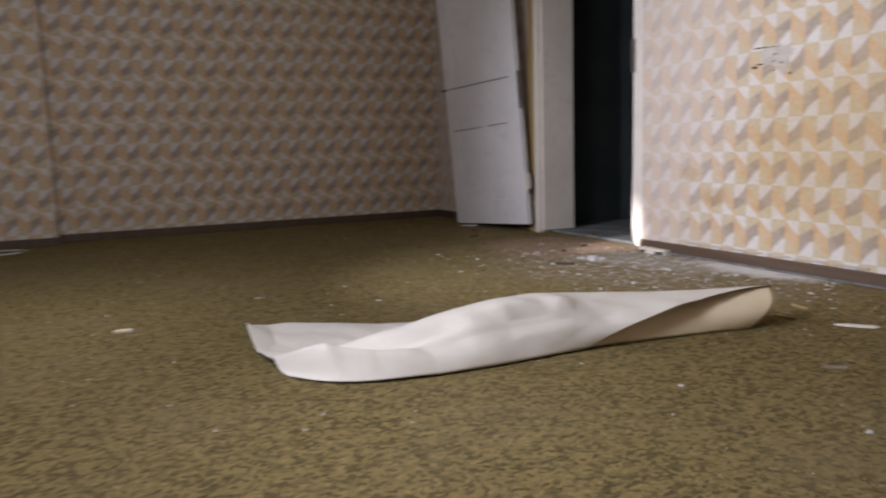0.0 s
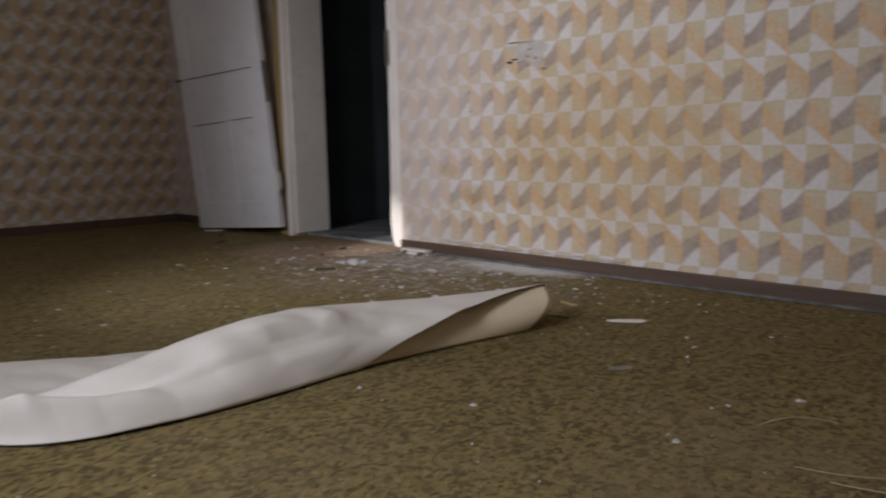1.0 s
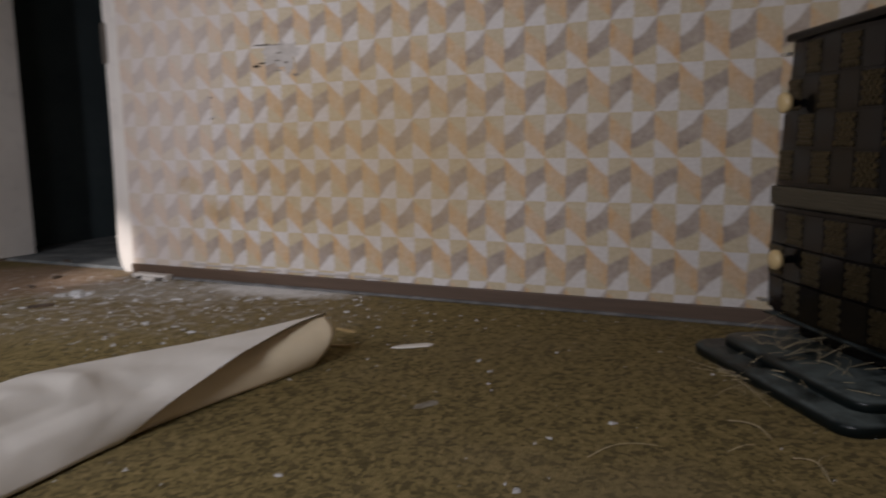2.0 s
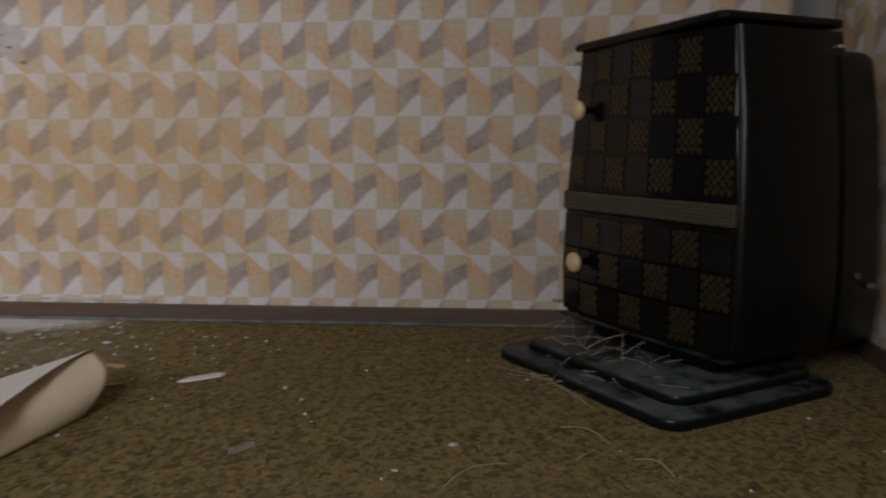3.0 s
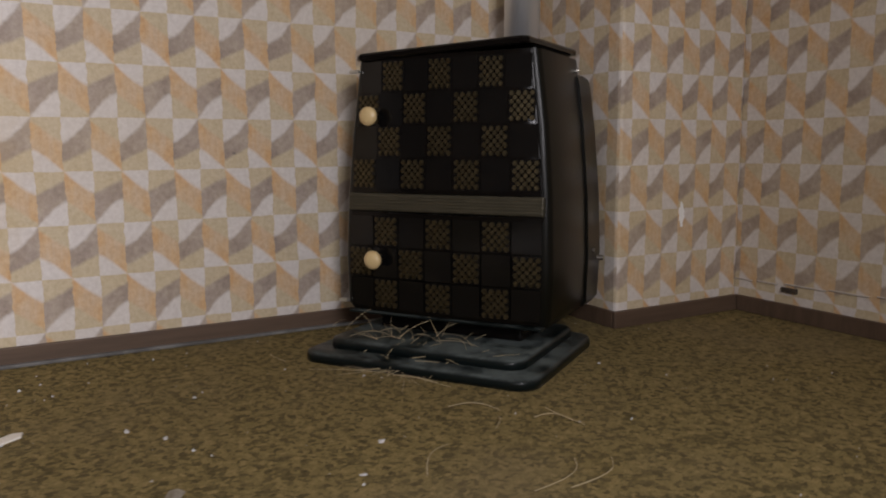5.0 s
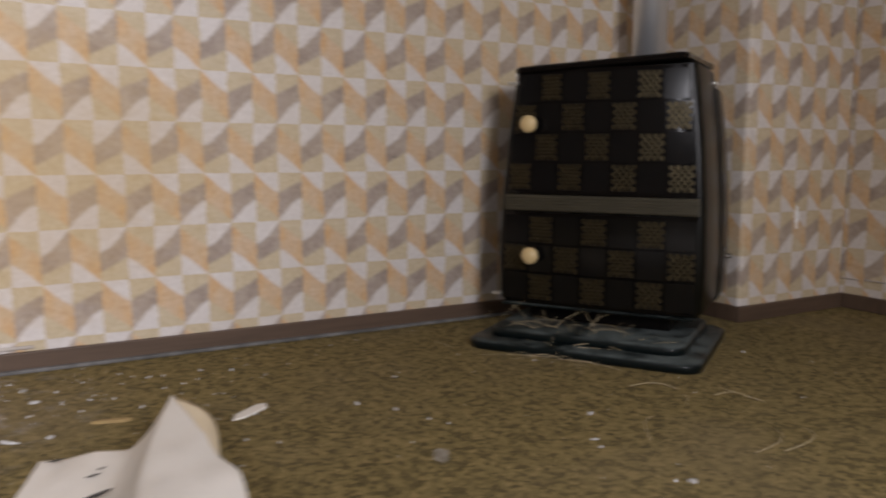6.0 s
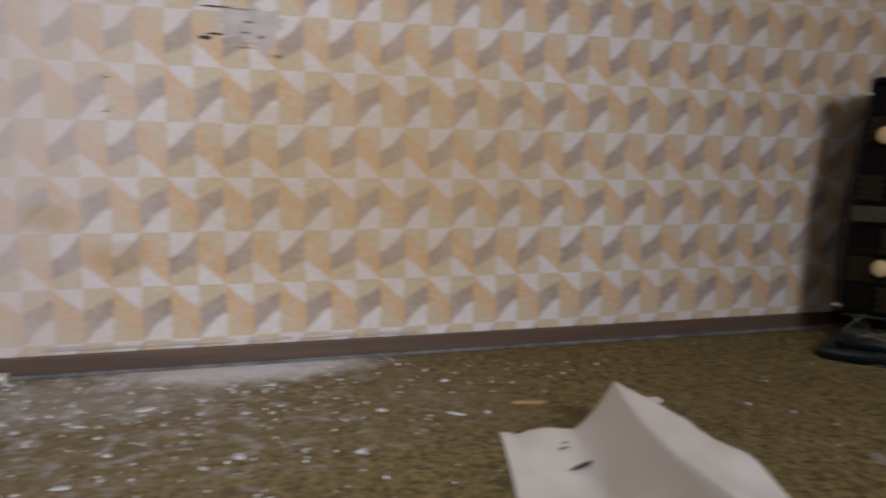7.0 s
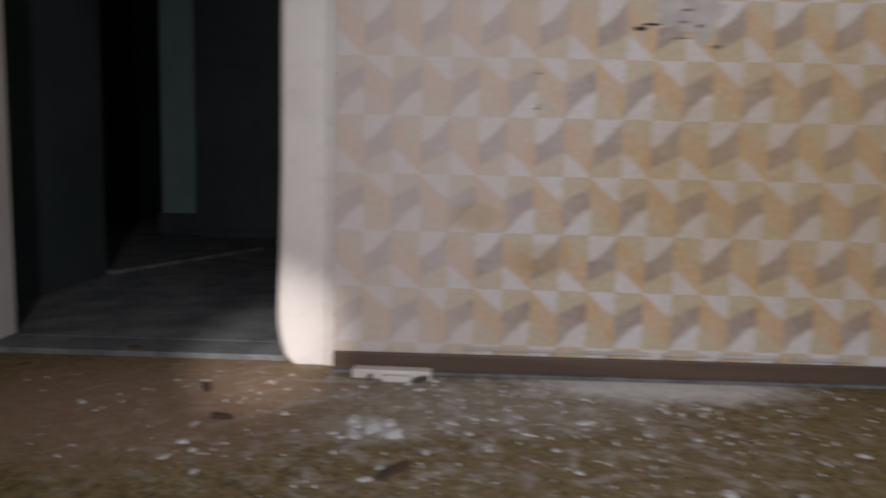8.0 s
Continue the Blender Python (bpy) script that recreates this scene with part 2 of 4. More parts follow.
# hall gloom is darkened into these tones; the pier's is lightened as lit
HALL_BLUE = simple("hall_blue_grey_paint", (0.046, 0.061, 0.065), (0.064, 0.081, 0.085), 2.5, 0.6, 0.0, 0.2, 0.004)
HALL_GLOOM = simple("hall_green_gloom", (0.022, 0.031, 0.030), (0.034, 0.045, 0.043), 2.5, 0.65, 0.0, 0.2, 0.004)
HALL_LIT = simple("hall_lit_tone", (0.14, 0.20, 0.19), (0.18, 0.24, 0.23), 2.5, 0.6, 0.0, 0.2, 0.004)
HALL_FLOOR = simple("hall_dusty_lino", (0.10, 0.11, 0.112), (0.21, 0.215, 0.21), 7.0, 0.75, 0.0, 0.35, 0.004, 0.3, (1, 1, 1), 0.3)
ENAMEL = dusty("black_brown_enamel", (0.0035, 0.0028, 0.0026), (0.05, 0.055, 0.055), 0.14, 0.4)
ENAMEL_SIDE = dusty("olive_black_enamel", (0.0045, 0.0045, 0.0034), (0.05, 0.055, 0.055), 0.30, 0.4)
SLAB = dusty("green_black_stove_plate", (0.005, 0.008, 0.008), (0.105, 0.125, 0.122), 0.30, 0.85, 11.0)
TILE_DARK = simple("dark_enamel_tile", (0.0030, 0.0031, 0.0034), (0.0050, 0.0046, 0.0046), 25.0, 0.12, 0.0, 0.05, 0.001, 0.28)
TILE_GOLD = simple("bronze_lattice_tile", (0.060, 0.048, 0.027), (0.105, 0.086, 0.050), 60.0, 0.32, 0.85, 0.2, 0.001)
BAND = simple("dull_bronze_band", (0.055, 0.050, 0.034), (0.085, 0.075, 0.052), 20.0, 0.36, 0.4, 0.1, 0.001, 0.5, (1, 1, 8))
KNOB = simple("cream_bakelite", (0.56, 0.41, 0.20), (0.64, 0.49, 0.26), 30.0, 0.35, 0.0, 0.05, 0.001)
PIPE = simple("aluminised_flue_pipe", (0.74, 0.75, 0.77), (0.82, 0.83, 0.85), 6.0, 0.42, 0.85, 0.08, 0.001, 0.5, (1, 1, 0.15))
SILVER = simple("bright_metal_edge", (0.62, 0.60, 0.55), (0.75, 0.73, 0.68), 40.0, 0.35, 0.8, 0.1, 0.001)
SHEET_WHITE = creased("sheet_white_side", (0.72, 0.68, 0.62), (0.78, 0.74, 0.68), 0.5)
SHEET_BEIGE = creased("sheet_beige_back", (0.78, 0.65, 0.45), (0.84, 0.72, 0.52), 0.7)
GLOSS = simple("glossy_white_paint_spot", (0.78, 0.77, 0.75), (0.84, 0.83, 0.81), 20.0, 0.18, 0.0, 0.2, 0.002)
INK = simple("black_soot_mark", (0.02, 0.022, 0.025), (0.05, 0.05, 0.05), 60.0, 0.8)
CRACK = simple("dark_torn_edge", (0.03, 0.022, 0.016), (0.06, 0.045, 0.03), 60.0, 0.9)
FLAKE = simple("white_plaster_flake", (0.47, 0.465, 0.455), (0.60, 0.59, 0.58), 40.0, 0.85, 0.0, 0.3, 0.002, 0.2)
SMEAR = simple("trodden_plaster_smear", (0.20, 0.17, 0.125), (0.34, 0.31, 0.26), 50.0, 0.95, 0.0, 0.4, 0.003, 0.1)
STRAW = simple("dry_straw", (0.36, 0.29, 0.17), (0.47, 0.385, 0.24), 40.0, 0.7)
DEBRIS = simple("dark_brown_debris", (0.05, 0.035, 0.022), (0.09, 0.06, 0.04), 40.0, 0.9)
TEAR = simple("grey_torn_edge", (0.17, 0.145, 0.125), (0.25, 0.215, 0.185), 60.0, 0.9)
TORN = simple("bare_wall_plaster", (0.43, 0.385, 0.345), (0.54, 0.495, 0.455), 18.0, 0.85, 0.0, 0.5, 0.006, 0.2)
IRON = simple("rusty_lock_iron", (0.13, 0.115, 0.10), (0.20, 0.17, 0.14), 30.0, 0.5, 0.6, 0.3, 0.001)


# ---- mesh helpers ----
def finish(bm, name, material, smooth=False):
    bmesh.ops.recalc_face_normals(bm, faces=bm.faces)
    me = bpy.data.meshes.new(name)
    bm.to_mesh(me)
    bm.free()
    me.materials.append(material)
    if smooth:
        for f in me.polygons:
            f.use_smooth = True
    return me


def part(name, bm, material, parent=None, label="", smooth=False):
    ob = new(name, finish(bm, name, material, smooth))
    if parent is not None:
        ob.parent = parent
    if label:
        ob["label"] = label
    return ob


def box(bm, lo, hi, bevel=0.0, m=None):
    """A box between two corners, with its edges rounded by bevel."""
    made = bmesh.ops.create_cube(bm, size=1.0)
    vs = made["verts"]
    c = [(a + b) / 2 for a, b in zip(lo, hi)]
    d = [b - a for a, b in zip(lo, hi)]
    for v in vs:
        v.co = Vector((c[0] + v.co.x * d[0], c[1] + v.co.y * d[1], c[2] + v.co.z * d[2]))
    if bevel:
        es = list({e for v in vs for e in v.link_edges})
        out = bmesh.ops.bevel(bm, geom=es, offset=bevel, segments=2, profile=0.5, affect="EDGES")
        vs = list({v for f in out["faces"] for v in f.verts} | {v for v in vs if v.is_valid})
    if m is not None:
        bmesh.ops.transform(bm, matrix=m, verts=[v for v in vs if v.is_valid])
    return bm


def boxed(*boxes, bevel=0.0):
    bm = bmesh.new()
    for lo, hi in boxes:
        box(bm, lo, hi, bevel)
    return bm


def papered(ob, across):
    """Give the faces that look along y (or x) the paper that runs the other way."""
    ob.data.materials.append(across[0])
    for f in ob.data.polygons:
        if abs(f.normal[across[1]]) > 0.6:
            f.material_index = 1
    return ob


def structure(name, bm, material, label, category):
    return tagged(part(name, bm, material), label, category, kind="structure")


def thing(name, x, y, z, rz, label, category, group=""):
    ob = new(name)
    ob.empty_display_size = 0.05
    ob.matrix_world = pose(x, y, z, 0, 0, rz)
    return tagged(ob, label, category, group)


def turned(profile, segments=24):
    """A turned body about z from rows of (radius, height)."""
    bm = bmesh.new()
    rings = []
    for r, h in profile:
        rings.append([bm.verts.new((r * math.cos(6.28319 * k / segments), r * math.sin(6.28319 * k / segments), h)) for k in range(segments)])
    for a, b in zip(rings, rings[1:]):
        for k in range(segments):
            bm.faces.new((a[k], a[(k + 1) % segments], b[(k + 1) % segments], b[k]))
    for ring in (rings[0], rings[-1]):
        bm.faces.new(ring)
    return bm


def rounded(bm, cx, cy, hx, hy, r, z0, z1, soft=0.006, steps=6):
    """A flat slab with round corners and a soft upper edge."""
    def loop(inset, z):
        out = []
        for k, (sx, sy) in enumerate(((1, 1), (-1, 1), (-1, -1), (1, -1))):
            for j in range(steps + 1):
                a = math.pi / 2 * (k + j / steps)
                out.append(bm.verts.new((cx + sx * (hx - r) + (r - inset) * math.cos(a), cy + sy * (hy - r) + (r - inset) * math.sin(a), z)))
        return out
    rings = [loop(0.0, z0), loop(0.0, z1 - soft), loop(soft * 0.3, z1 - soft * 0.3), loop(soft, z1)]
    for a, b in zip(rings, rings[1:]):
        for k in range(len(a)):
            bm.faces.new((a[k], a[(k + 1) % len(a)], b[(k + 1) % len(a)], b[k]))
    bm.faces.new(rings[0])
    bm.faces.new(rings[-1])
    return bm


def tube(points, radius, sides=6, taper=1.0):
    bm = bmesh.new()
    points = [Vector(p) for p in points]
    rings = []
    for i, p in enumerate(points):
        way = (points[min(i + 1, len(points) - 1)] - points[max(i - 1, 0)]).normalized()
        a = way.orthogonal().normalized()
        b = way.cross(a)
        r = radius * (1 + (taper - 1) * i / (len(points) - 1))
        rings.append([bm.verts.new(p + r * (math.cos(6.28319 * k / sides) * a + math.sin(6.28319 * k / sides) * b)) for k in range(sides)])
    for a, b in zip(rings, rings[1:]):
        for k in range(sides):
            bm.faces.new((a[k], a[(k + 1) % sides], b[(k + 1) % sides], b[k]))
    bm.faces.new(rings[0])
    bm.faces.new(rings[-1])
    return bm


# ---- the room ----
def build_room():
    T = 0.2
    floor = boxed(((WEST - T, SY - T, -0.12), (WX, NY + T, 0.0)), ((WX, DOOR_W, -0.12), (WX + 0.075, DOOR_B, 0.0)))
    structure("floor", floor, CARPET, "worn brown-olive mottled needle felt carpet strewn with plaster flakes", "floor")
    east = boxed(((WX, BREAST_Y, 0), (WX + WT, DOOR_W, CEIL)), ((WX, DOOR_B, 0), (WX + WT, NY + T, CEIL)),
                 ((WX, DOOR_W, DOOR_H), (WX + WT, DOOR_B, CEIL)))
    structure("wall_east", east, PAPER_E, "wall with faded ochre and grey geometric wallpaper", "wall")
    breast = boxed(((BREAST_X, SY, 0), (WX + WT, BREAST_Y, CEIL)), bevel=0.012)
    papered(structure("wall_chimney_breast", breast, PAPER_B, "papered chimney breast in the room corner", "wall"), (PAPER_S, 1))
    structure("wall_south", boxed(((WEST - T, SY - T, 0), (WX + WT, SY, CEIL))), PAPER_S, "wall with ochre and grey geometric wallpaper", "wall")
    structure("wall_north", boxed(((WEST - T, NY, 0), (WX, NY + T, CEIL))), PAPER_N, "far wall with ochre geometric wallpaper in shade", "wall")
    papered(structure("wall_north_pier", boxed(((WEST, NY - 0.16, 0), (-0.115, NY, CEIL)), bevel=0.01), PAPER_N, "papered pier standing proud of the far wall", "wall"), (PAPER_E, 0))
    structure("wall_west", boxed(((WEST - T, SY, 0), (WEST, NY, CEIL))), PAPER_E, "wall with ochre and grey geometric wallpaper", "wall")
    structure("ceiling", boxed(((WEST - T, SY - T, CEIL), (WX + WT, NY + T, CEIL + 0.15))), PLASTER, "plain old whitewashed ceiling", "ceiling")
    b, h = 0.014, 0.052

    def skirting(name, lo, hi, axis):
        ob = structure(name, boxed((lo, hi), bevel=0.003), BASE_WOOD_Y if axis == "y" else BASE_WOOD, "narrow brown painted wooden baseboard", "baseboard")
        return ob
    skirting("baseboard_east", (WX - b, BREAST_Y, 0), (WX - 0.0005, DOOR_W, h), "y")
    skirting("baseboard_east_far", (WX - b, DOOR_B + 0.13, 0), (WX - 0.0005, NY, h), "y")
    skirting("baseboard_breast", (BREAST_X - b, SY, 0), (BREAST_X - 0.0005, BREAST_Y + b, h), "y")
    skirting("baseboard_return", (BREAST_X, BREAST_Y + 0.0005, 0), (WX - b, BREAST_Y + b, h), "x")
    skirting("baseboard_south", (WEST, SY + 0.0005, 0), (BREAST_X - b, SY + b, h), "x")
    skirting("baseboard_north", (-0.115, NY - b, 0), (WX - b, NY - 0.0005, h), "x")
    skirting("baseboard_pier", (WEST, NY - 0.16 - b, 0), (-0.105, NY - 0.1605, h), "x")
    # dusty grey bead where the carpet meets the wall
    structure("trim_east", boxed(((WX - b - 0.012, BREAST_Y + 0.02, 0), (WX - b + 0.001, DOOR_W - 0.004, 0.010)), bevel=0.003), STRIP, "thin dusty grey carpet edge strip", "trim")


build_room()


def build_hall():
    x0 = WX + WT
    structure("floor_hall", boxed(((WX + 0.0755, DOOR_W, -0.1), (x0, DOOR_B, HALL_Z)), ((x0 + 0.0005, 1.5, -0.1), (7.0, 6.2, HALL_Z)), bevel=0.004), HALL_FLOOR,
              "dusty grey linoleum floor of the hall", "floor")
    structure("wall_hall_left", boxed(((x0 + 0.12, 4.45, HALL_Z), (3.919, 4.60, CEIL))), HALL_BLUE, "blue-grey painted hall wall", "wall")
    structure("wall_hall_end", boxed(((5.48, 1.5, HALL_Z), (5.7, 4.62, CEIL))), HALL_GLOOM, "hall end wall with gloom put into its colour", "wall")
    structure("wall_hall_recess", boxed(((3.92, 5.4, HALL_Z), (7.0, 5.6, CEIL))), HALL_GLOOM, "dark wall of a recess off the hall", "wall")
    structure("wall_hall_recess_end", boxed(((6.9, 4.6, HALL_Z), (7.0, 5.4, CEIL))), HALL_GLOOM, "dark end wall of the recess", "wall")
    structure("wall_hall_recess_side", boxed(((3.80, 4.601, HALL_Z), (3.919, 5.6, CEIL))), HALL_GLOOM, "dark side wall of the recess", "wall")
    structure("wall_hall_pier", boxed(((5.58, 4.63, HALL_Z), (5.78, 4.87, CEIL)), bevel=0.008), HALL_LIT, "pale blue hall pier, lightened in its colour as if lit", "wall")
    structure("wall_hall_right", boxed(((x0, 1.4, HALL_Z), (5.7, 1.5, CEIL))), HALL_GLOOM, "hall wall with gloom put into its colour", "wall")
    structure("ceiling_hall", boxed(((x0, 1.4, CEIL), (7.1, 6.3, CEIL + 0.1))), PLASTER, "plain hall ceiling", "ceiling")
    structure("baseboard_hall", boxed(((5.46, 1.5, HALL_Z), (5.479, 4.62, 0.06)), ((5.555, 4.615, HALL_Z), (5.579, 4.885, 0.15)), bevel=0.003), HALL_GLOOM, "dark hall baseboard", "baseboard")
    plank = thing("floor_plank", 4.43, 4.27, HALL_Z, -21, "thin wooden plank lying on the hall floor", "plank")
    part("board", boxed(((-0.52, -0.04, 0.0), (0.52, 0.04, 0.018)), bevel=0.003), STRIP, plank)


build_hall()


# ---- doorway ----
def build_doorway():
    door = tagged(new("door_1"), "white painted door frame with a worn, chipped foot", "door frame", kind="structure")
    c = 0.022
    # near jamb: casing with a moulded outer edge, chipped away at its foot
    bm = bmesh.new()
    outline = [(0.0, -0.006), (0.02, 0.006), (0.045, 0.014), (0.075, 0.020), (0.11, 0.024), (0.16, 0.024), (0.3, 0.018), (0.5, 0.014), (1.0, 0.012), (DOOR_H - 0.02, 0.012)]
    rows = []
    for z, out in outline:
        e = -0.026 if z < 0.012 else out - 0.012
        rows.append([bm.verts.new((x, y, z)) for x, y in ((POST_X + 0.06, DOOR_W + 0.004), (POST_X, DOOR_W + 0.004), (POST_X - 0.006, DOOR_W + 0.012), (POST_X - 0.006, DOOR_W + 0.026), (POST_X, DOOR_W + 0.032),
                     (POST_X, DOOR_A - 0.012 + e), (POST_X + 0.012, DOOR_A + e), (POST_X + 0.06, DOOR_A + e))])
    for a, b in zip(rows, rows[1:]):
        for k in range(8):
            bm.faces.new((a[k], a[(k + 1) % 8], b[(k + 1) % 8], b[k]))
    bm.faces.new(rows[0])
    bm.faces.new(rows[-1])
    part("casing", bm, PAINT, door)
    part("reveal", boxed(((POST_X + 0.058, DOOR_W + 0.002, HALL_Z), (WX + WT + 0.01, DOOR_A + 0.002, DOOR_H)), bevel=0.004), PAINT, door)
    part("reveal", boxed(((WX + 0.001, DOOR_B - 0.018, HALL_Z), (WX + WT + 0.01, DOOR_B + 0.001, DOOR_H)), bevel=0.004), PAINT, door)
    part("stop", boxed(((WX + 0.15, DOOR_A + 0.001, HALL_Z), (WX + 0.18, DOOR_A + 0.014, DOOR_H)), bevel=0.003), PAINT, door)
    part("casing", boxed(((WX - c, DOOR_B + 0.002, 0), (WX, DOOR_B + 0.045, DOOR_H + 0.1)), bevel=0.004), PAINT, door)
    part("casing_strip", boxed(((WX - c + 0.006, DOOR_B + 0.046, 0), (WX - 0.0005, DOOR_B + 0.12, DOOR_H + 0.1)), bevel=0.004), RAW_WOOD, door, "bare yellowed wood strip of the casing")
    part("casing_head", boxed(((WX - c, DOOR_W - 0.05, DOOR_H), (WX - 0.0005, DOOR_B + 0.12, DOOR_H + 0.12)), bevel=0.004), PAINT, door)
    part("reveal_head", boxed(((WX + 0.001, DOOR_W, DOOR_H - 0.018), (WX + WT + 0.01, DOOR_B, DOOR_H)), bevel=0.003), PAINT, door)
    for z in (0.13, 0.30, 0.47, 0.73, 0.98):
        part("nail", tube([(POST_X - 0.007, DOOR_W + 0.006, z), (POST_X + 0.004, DOOR_W + 0.006, z)], 0.0035, 8), CRACK, door, "dark nail head")
    plate = part("strike_plate", boxed(((POST_X - 0.003, DOOR_A - 0.028, 0.905), (POST_X + 0.03, DOOR_A + 0.004, 1.075)), bevel=0.001), IRON, door, "dark iron strike plate")
    part("keeper", boxed(((POST_X - 0.006, DOOR_A - 0.020, 0.93), (POST_X, DOOR_A - 0.008, 0.975)), bevel=0.001), IRON, plate)


build_doorway()


def build_leaf():
    """The sagging door leaf, folded back towards the wall on its lowest hinge."""
    a, b = Vector((2.595, 4.265, 0)), Vector((2.49, 5.06, 0))
    w = (b - a).length
    leaf = thing("door_leaf", a.x, a.y, 0.0, 0, "sagging white panelled door leaf hanging open against the wall", "door")
    turn = math.degrees(math.atan2(b.y - a.y, b.x - a.x))
    leaf.matrix_world = pose(a.x, a.y, 0.055, 0, 0, turn) @ pose(0, 0, 0, -2.6, 3.2, 0)
    H, t = 1.98, 0.038
    stile = 0.11
    # x runs from the hinge to the lock side; the face towards the room is +y
    part("stile", boxed(((0, 0, 0), (stile, t, H)), bevel=0.003), LEAF_PAINT, leaf)
    part("stile", boxed(((w - stile, 0, 0), (w, t, H)), bevel=0.003), LEAF_PAINT, leaf)
    mid = w / 2
    for z0, z1 in ((0.0, 0.16), (0.645, 0.915), (H - 0.12, H)):
        part("rail", boxed(((stile - 0.001, 0.001, z0), (w - stile + 0.001, t - 0.0005, z1)), bevel=0.002), LEAF_PAINT, leaf)
    part("muntin", boxed(((mid - 0.045, 0.001, 0.158), (mid + 0.045, t - 0.0005, 0.647)), bevel=0.002), LEAF_PAINT, leaf)
    for x0, x1, z0, z1 in ((stile, mid - 0.045, 0.16, 0.645), (mid + 0.045, w - stile, 0.16, 0.645), (stile, w - stile, 0.915, H - 0.12)):
        part("panel", boxed(((x0 - 0.002, 0.008, z0 - 0.002), (x1 + 0.002, t - 0.004, z1 + 0.002)), bevel=0.003), LEAF_PAINT, leaf)
    part("split", boxed(((stile + 0.02, t, 0.643), (mid - 0.06, t + 0.0012, 0.647))), CRACK, leaf, "dark open joint")
    part("split", boxed(((mid + 0.0, t, 0.641), (w - stile + 0.05, t + 0.0012, 0.645))), CRACK, leaf, "dark open joint")
    bm = boxed(((stile - 0.03, t, 0.925), (w - 0.06, t + 0.0012, 0.930)))
    bmesh.ops.rotate(bm, cent=(mid, t, 0.925), matrix=Matrix.Rotation(-0.01, 3, "Y"), verts=bm.verts)
    part("split", bm, CRACK, leaf, "long dark crack in the paint")
    part("handle", boxed(((w - 0.03, t, 0.925), (w + 0.035, t + 0.012, 0.937)), bevel=0.003), IRON, leaf, "broken dark handle stub")
    part("lock_edge", boxed(((-0.003, 0.010, 0.72), (0.0, 0.030, 0.95))), IRON, leaf, "dark iron edge plate")
    hinge = part("hinge", boxed(((-0.022, 0.004, 0.22), (0.0, 0.030, 0.32)), bevel=0.003), PAINT, leaf, "white painted hinge")
    part("pin", tube([(-0.012, 0.036, 0.20), (-0.012, 0.036, 0.34)], 0.008, 8), PAINT, hinge)


build_leaf()


def flake_bm(rng, size, height=0.004):
    bm = bmesh.new()
    n = rng.randint(5, 7)
    base = [(math.cos(6.283 * k / n + rng.uniform(-0.3, 0.3)) * size * rng.uniform(0.55, 1.1), math.sin(6.283 * k / n + rng.uniform(-0.3, 0.3)) * size * rng.uniform(0.45, 0.95)) for k in range(n)]
    lo = [bm.verts.new((x, y, 0)) for x, y in base]
    hi = [bm.verts.new((x * 0.86, y * 0.86, height * rng.uniform(0.6, 1.3))) for x, y in base]
    for k in range(n):
        bm.faces.new((lo[k], lo[(k + 1) % n], hi[(k + 1) % n], hi[k]))
    bm.faces.new(hi)
    bm.faces.new(lo)
    return bm


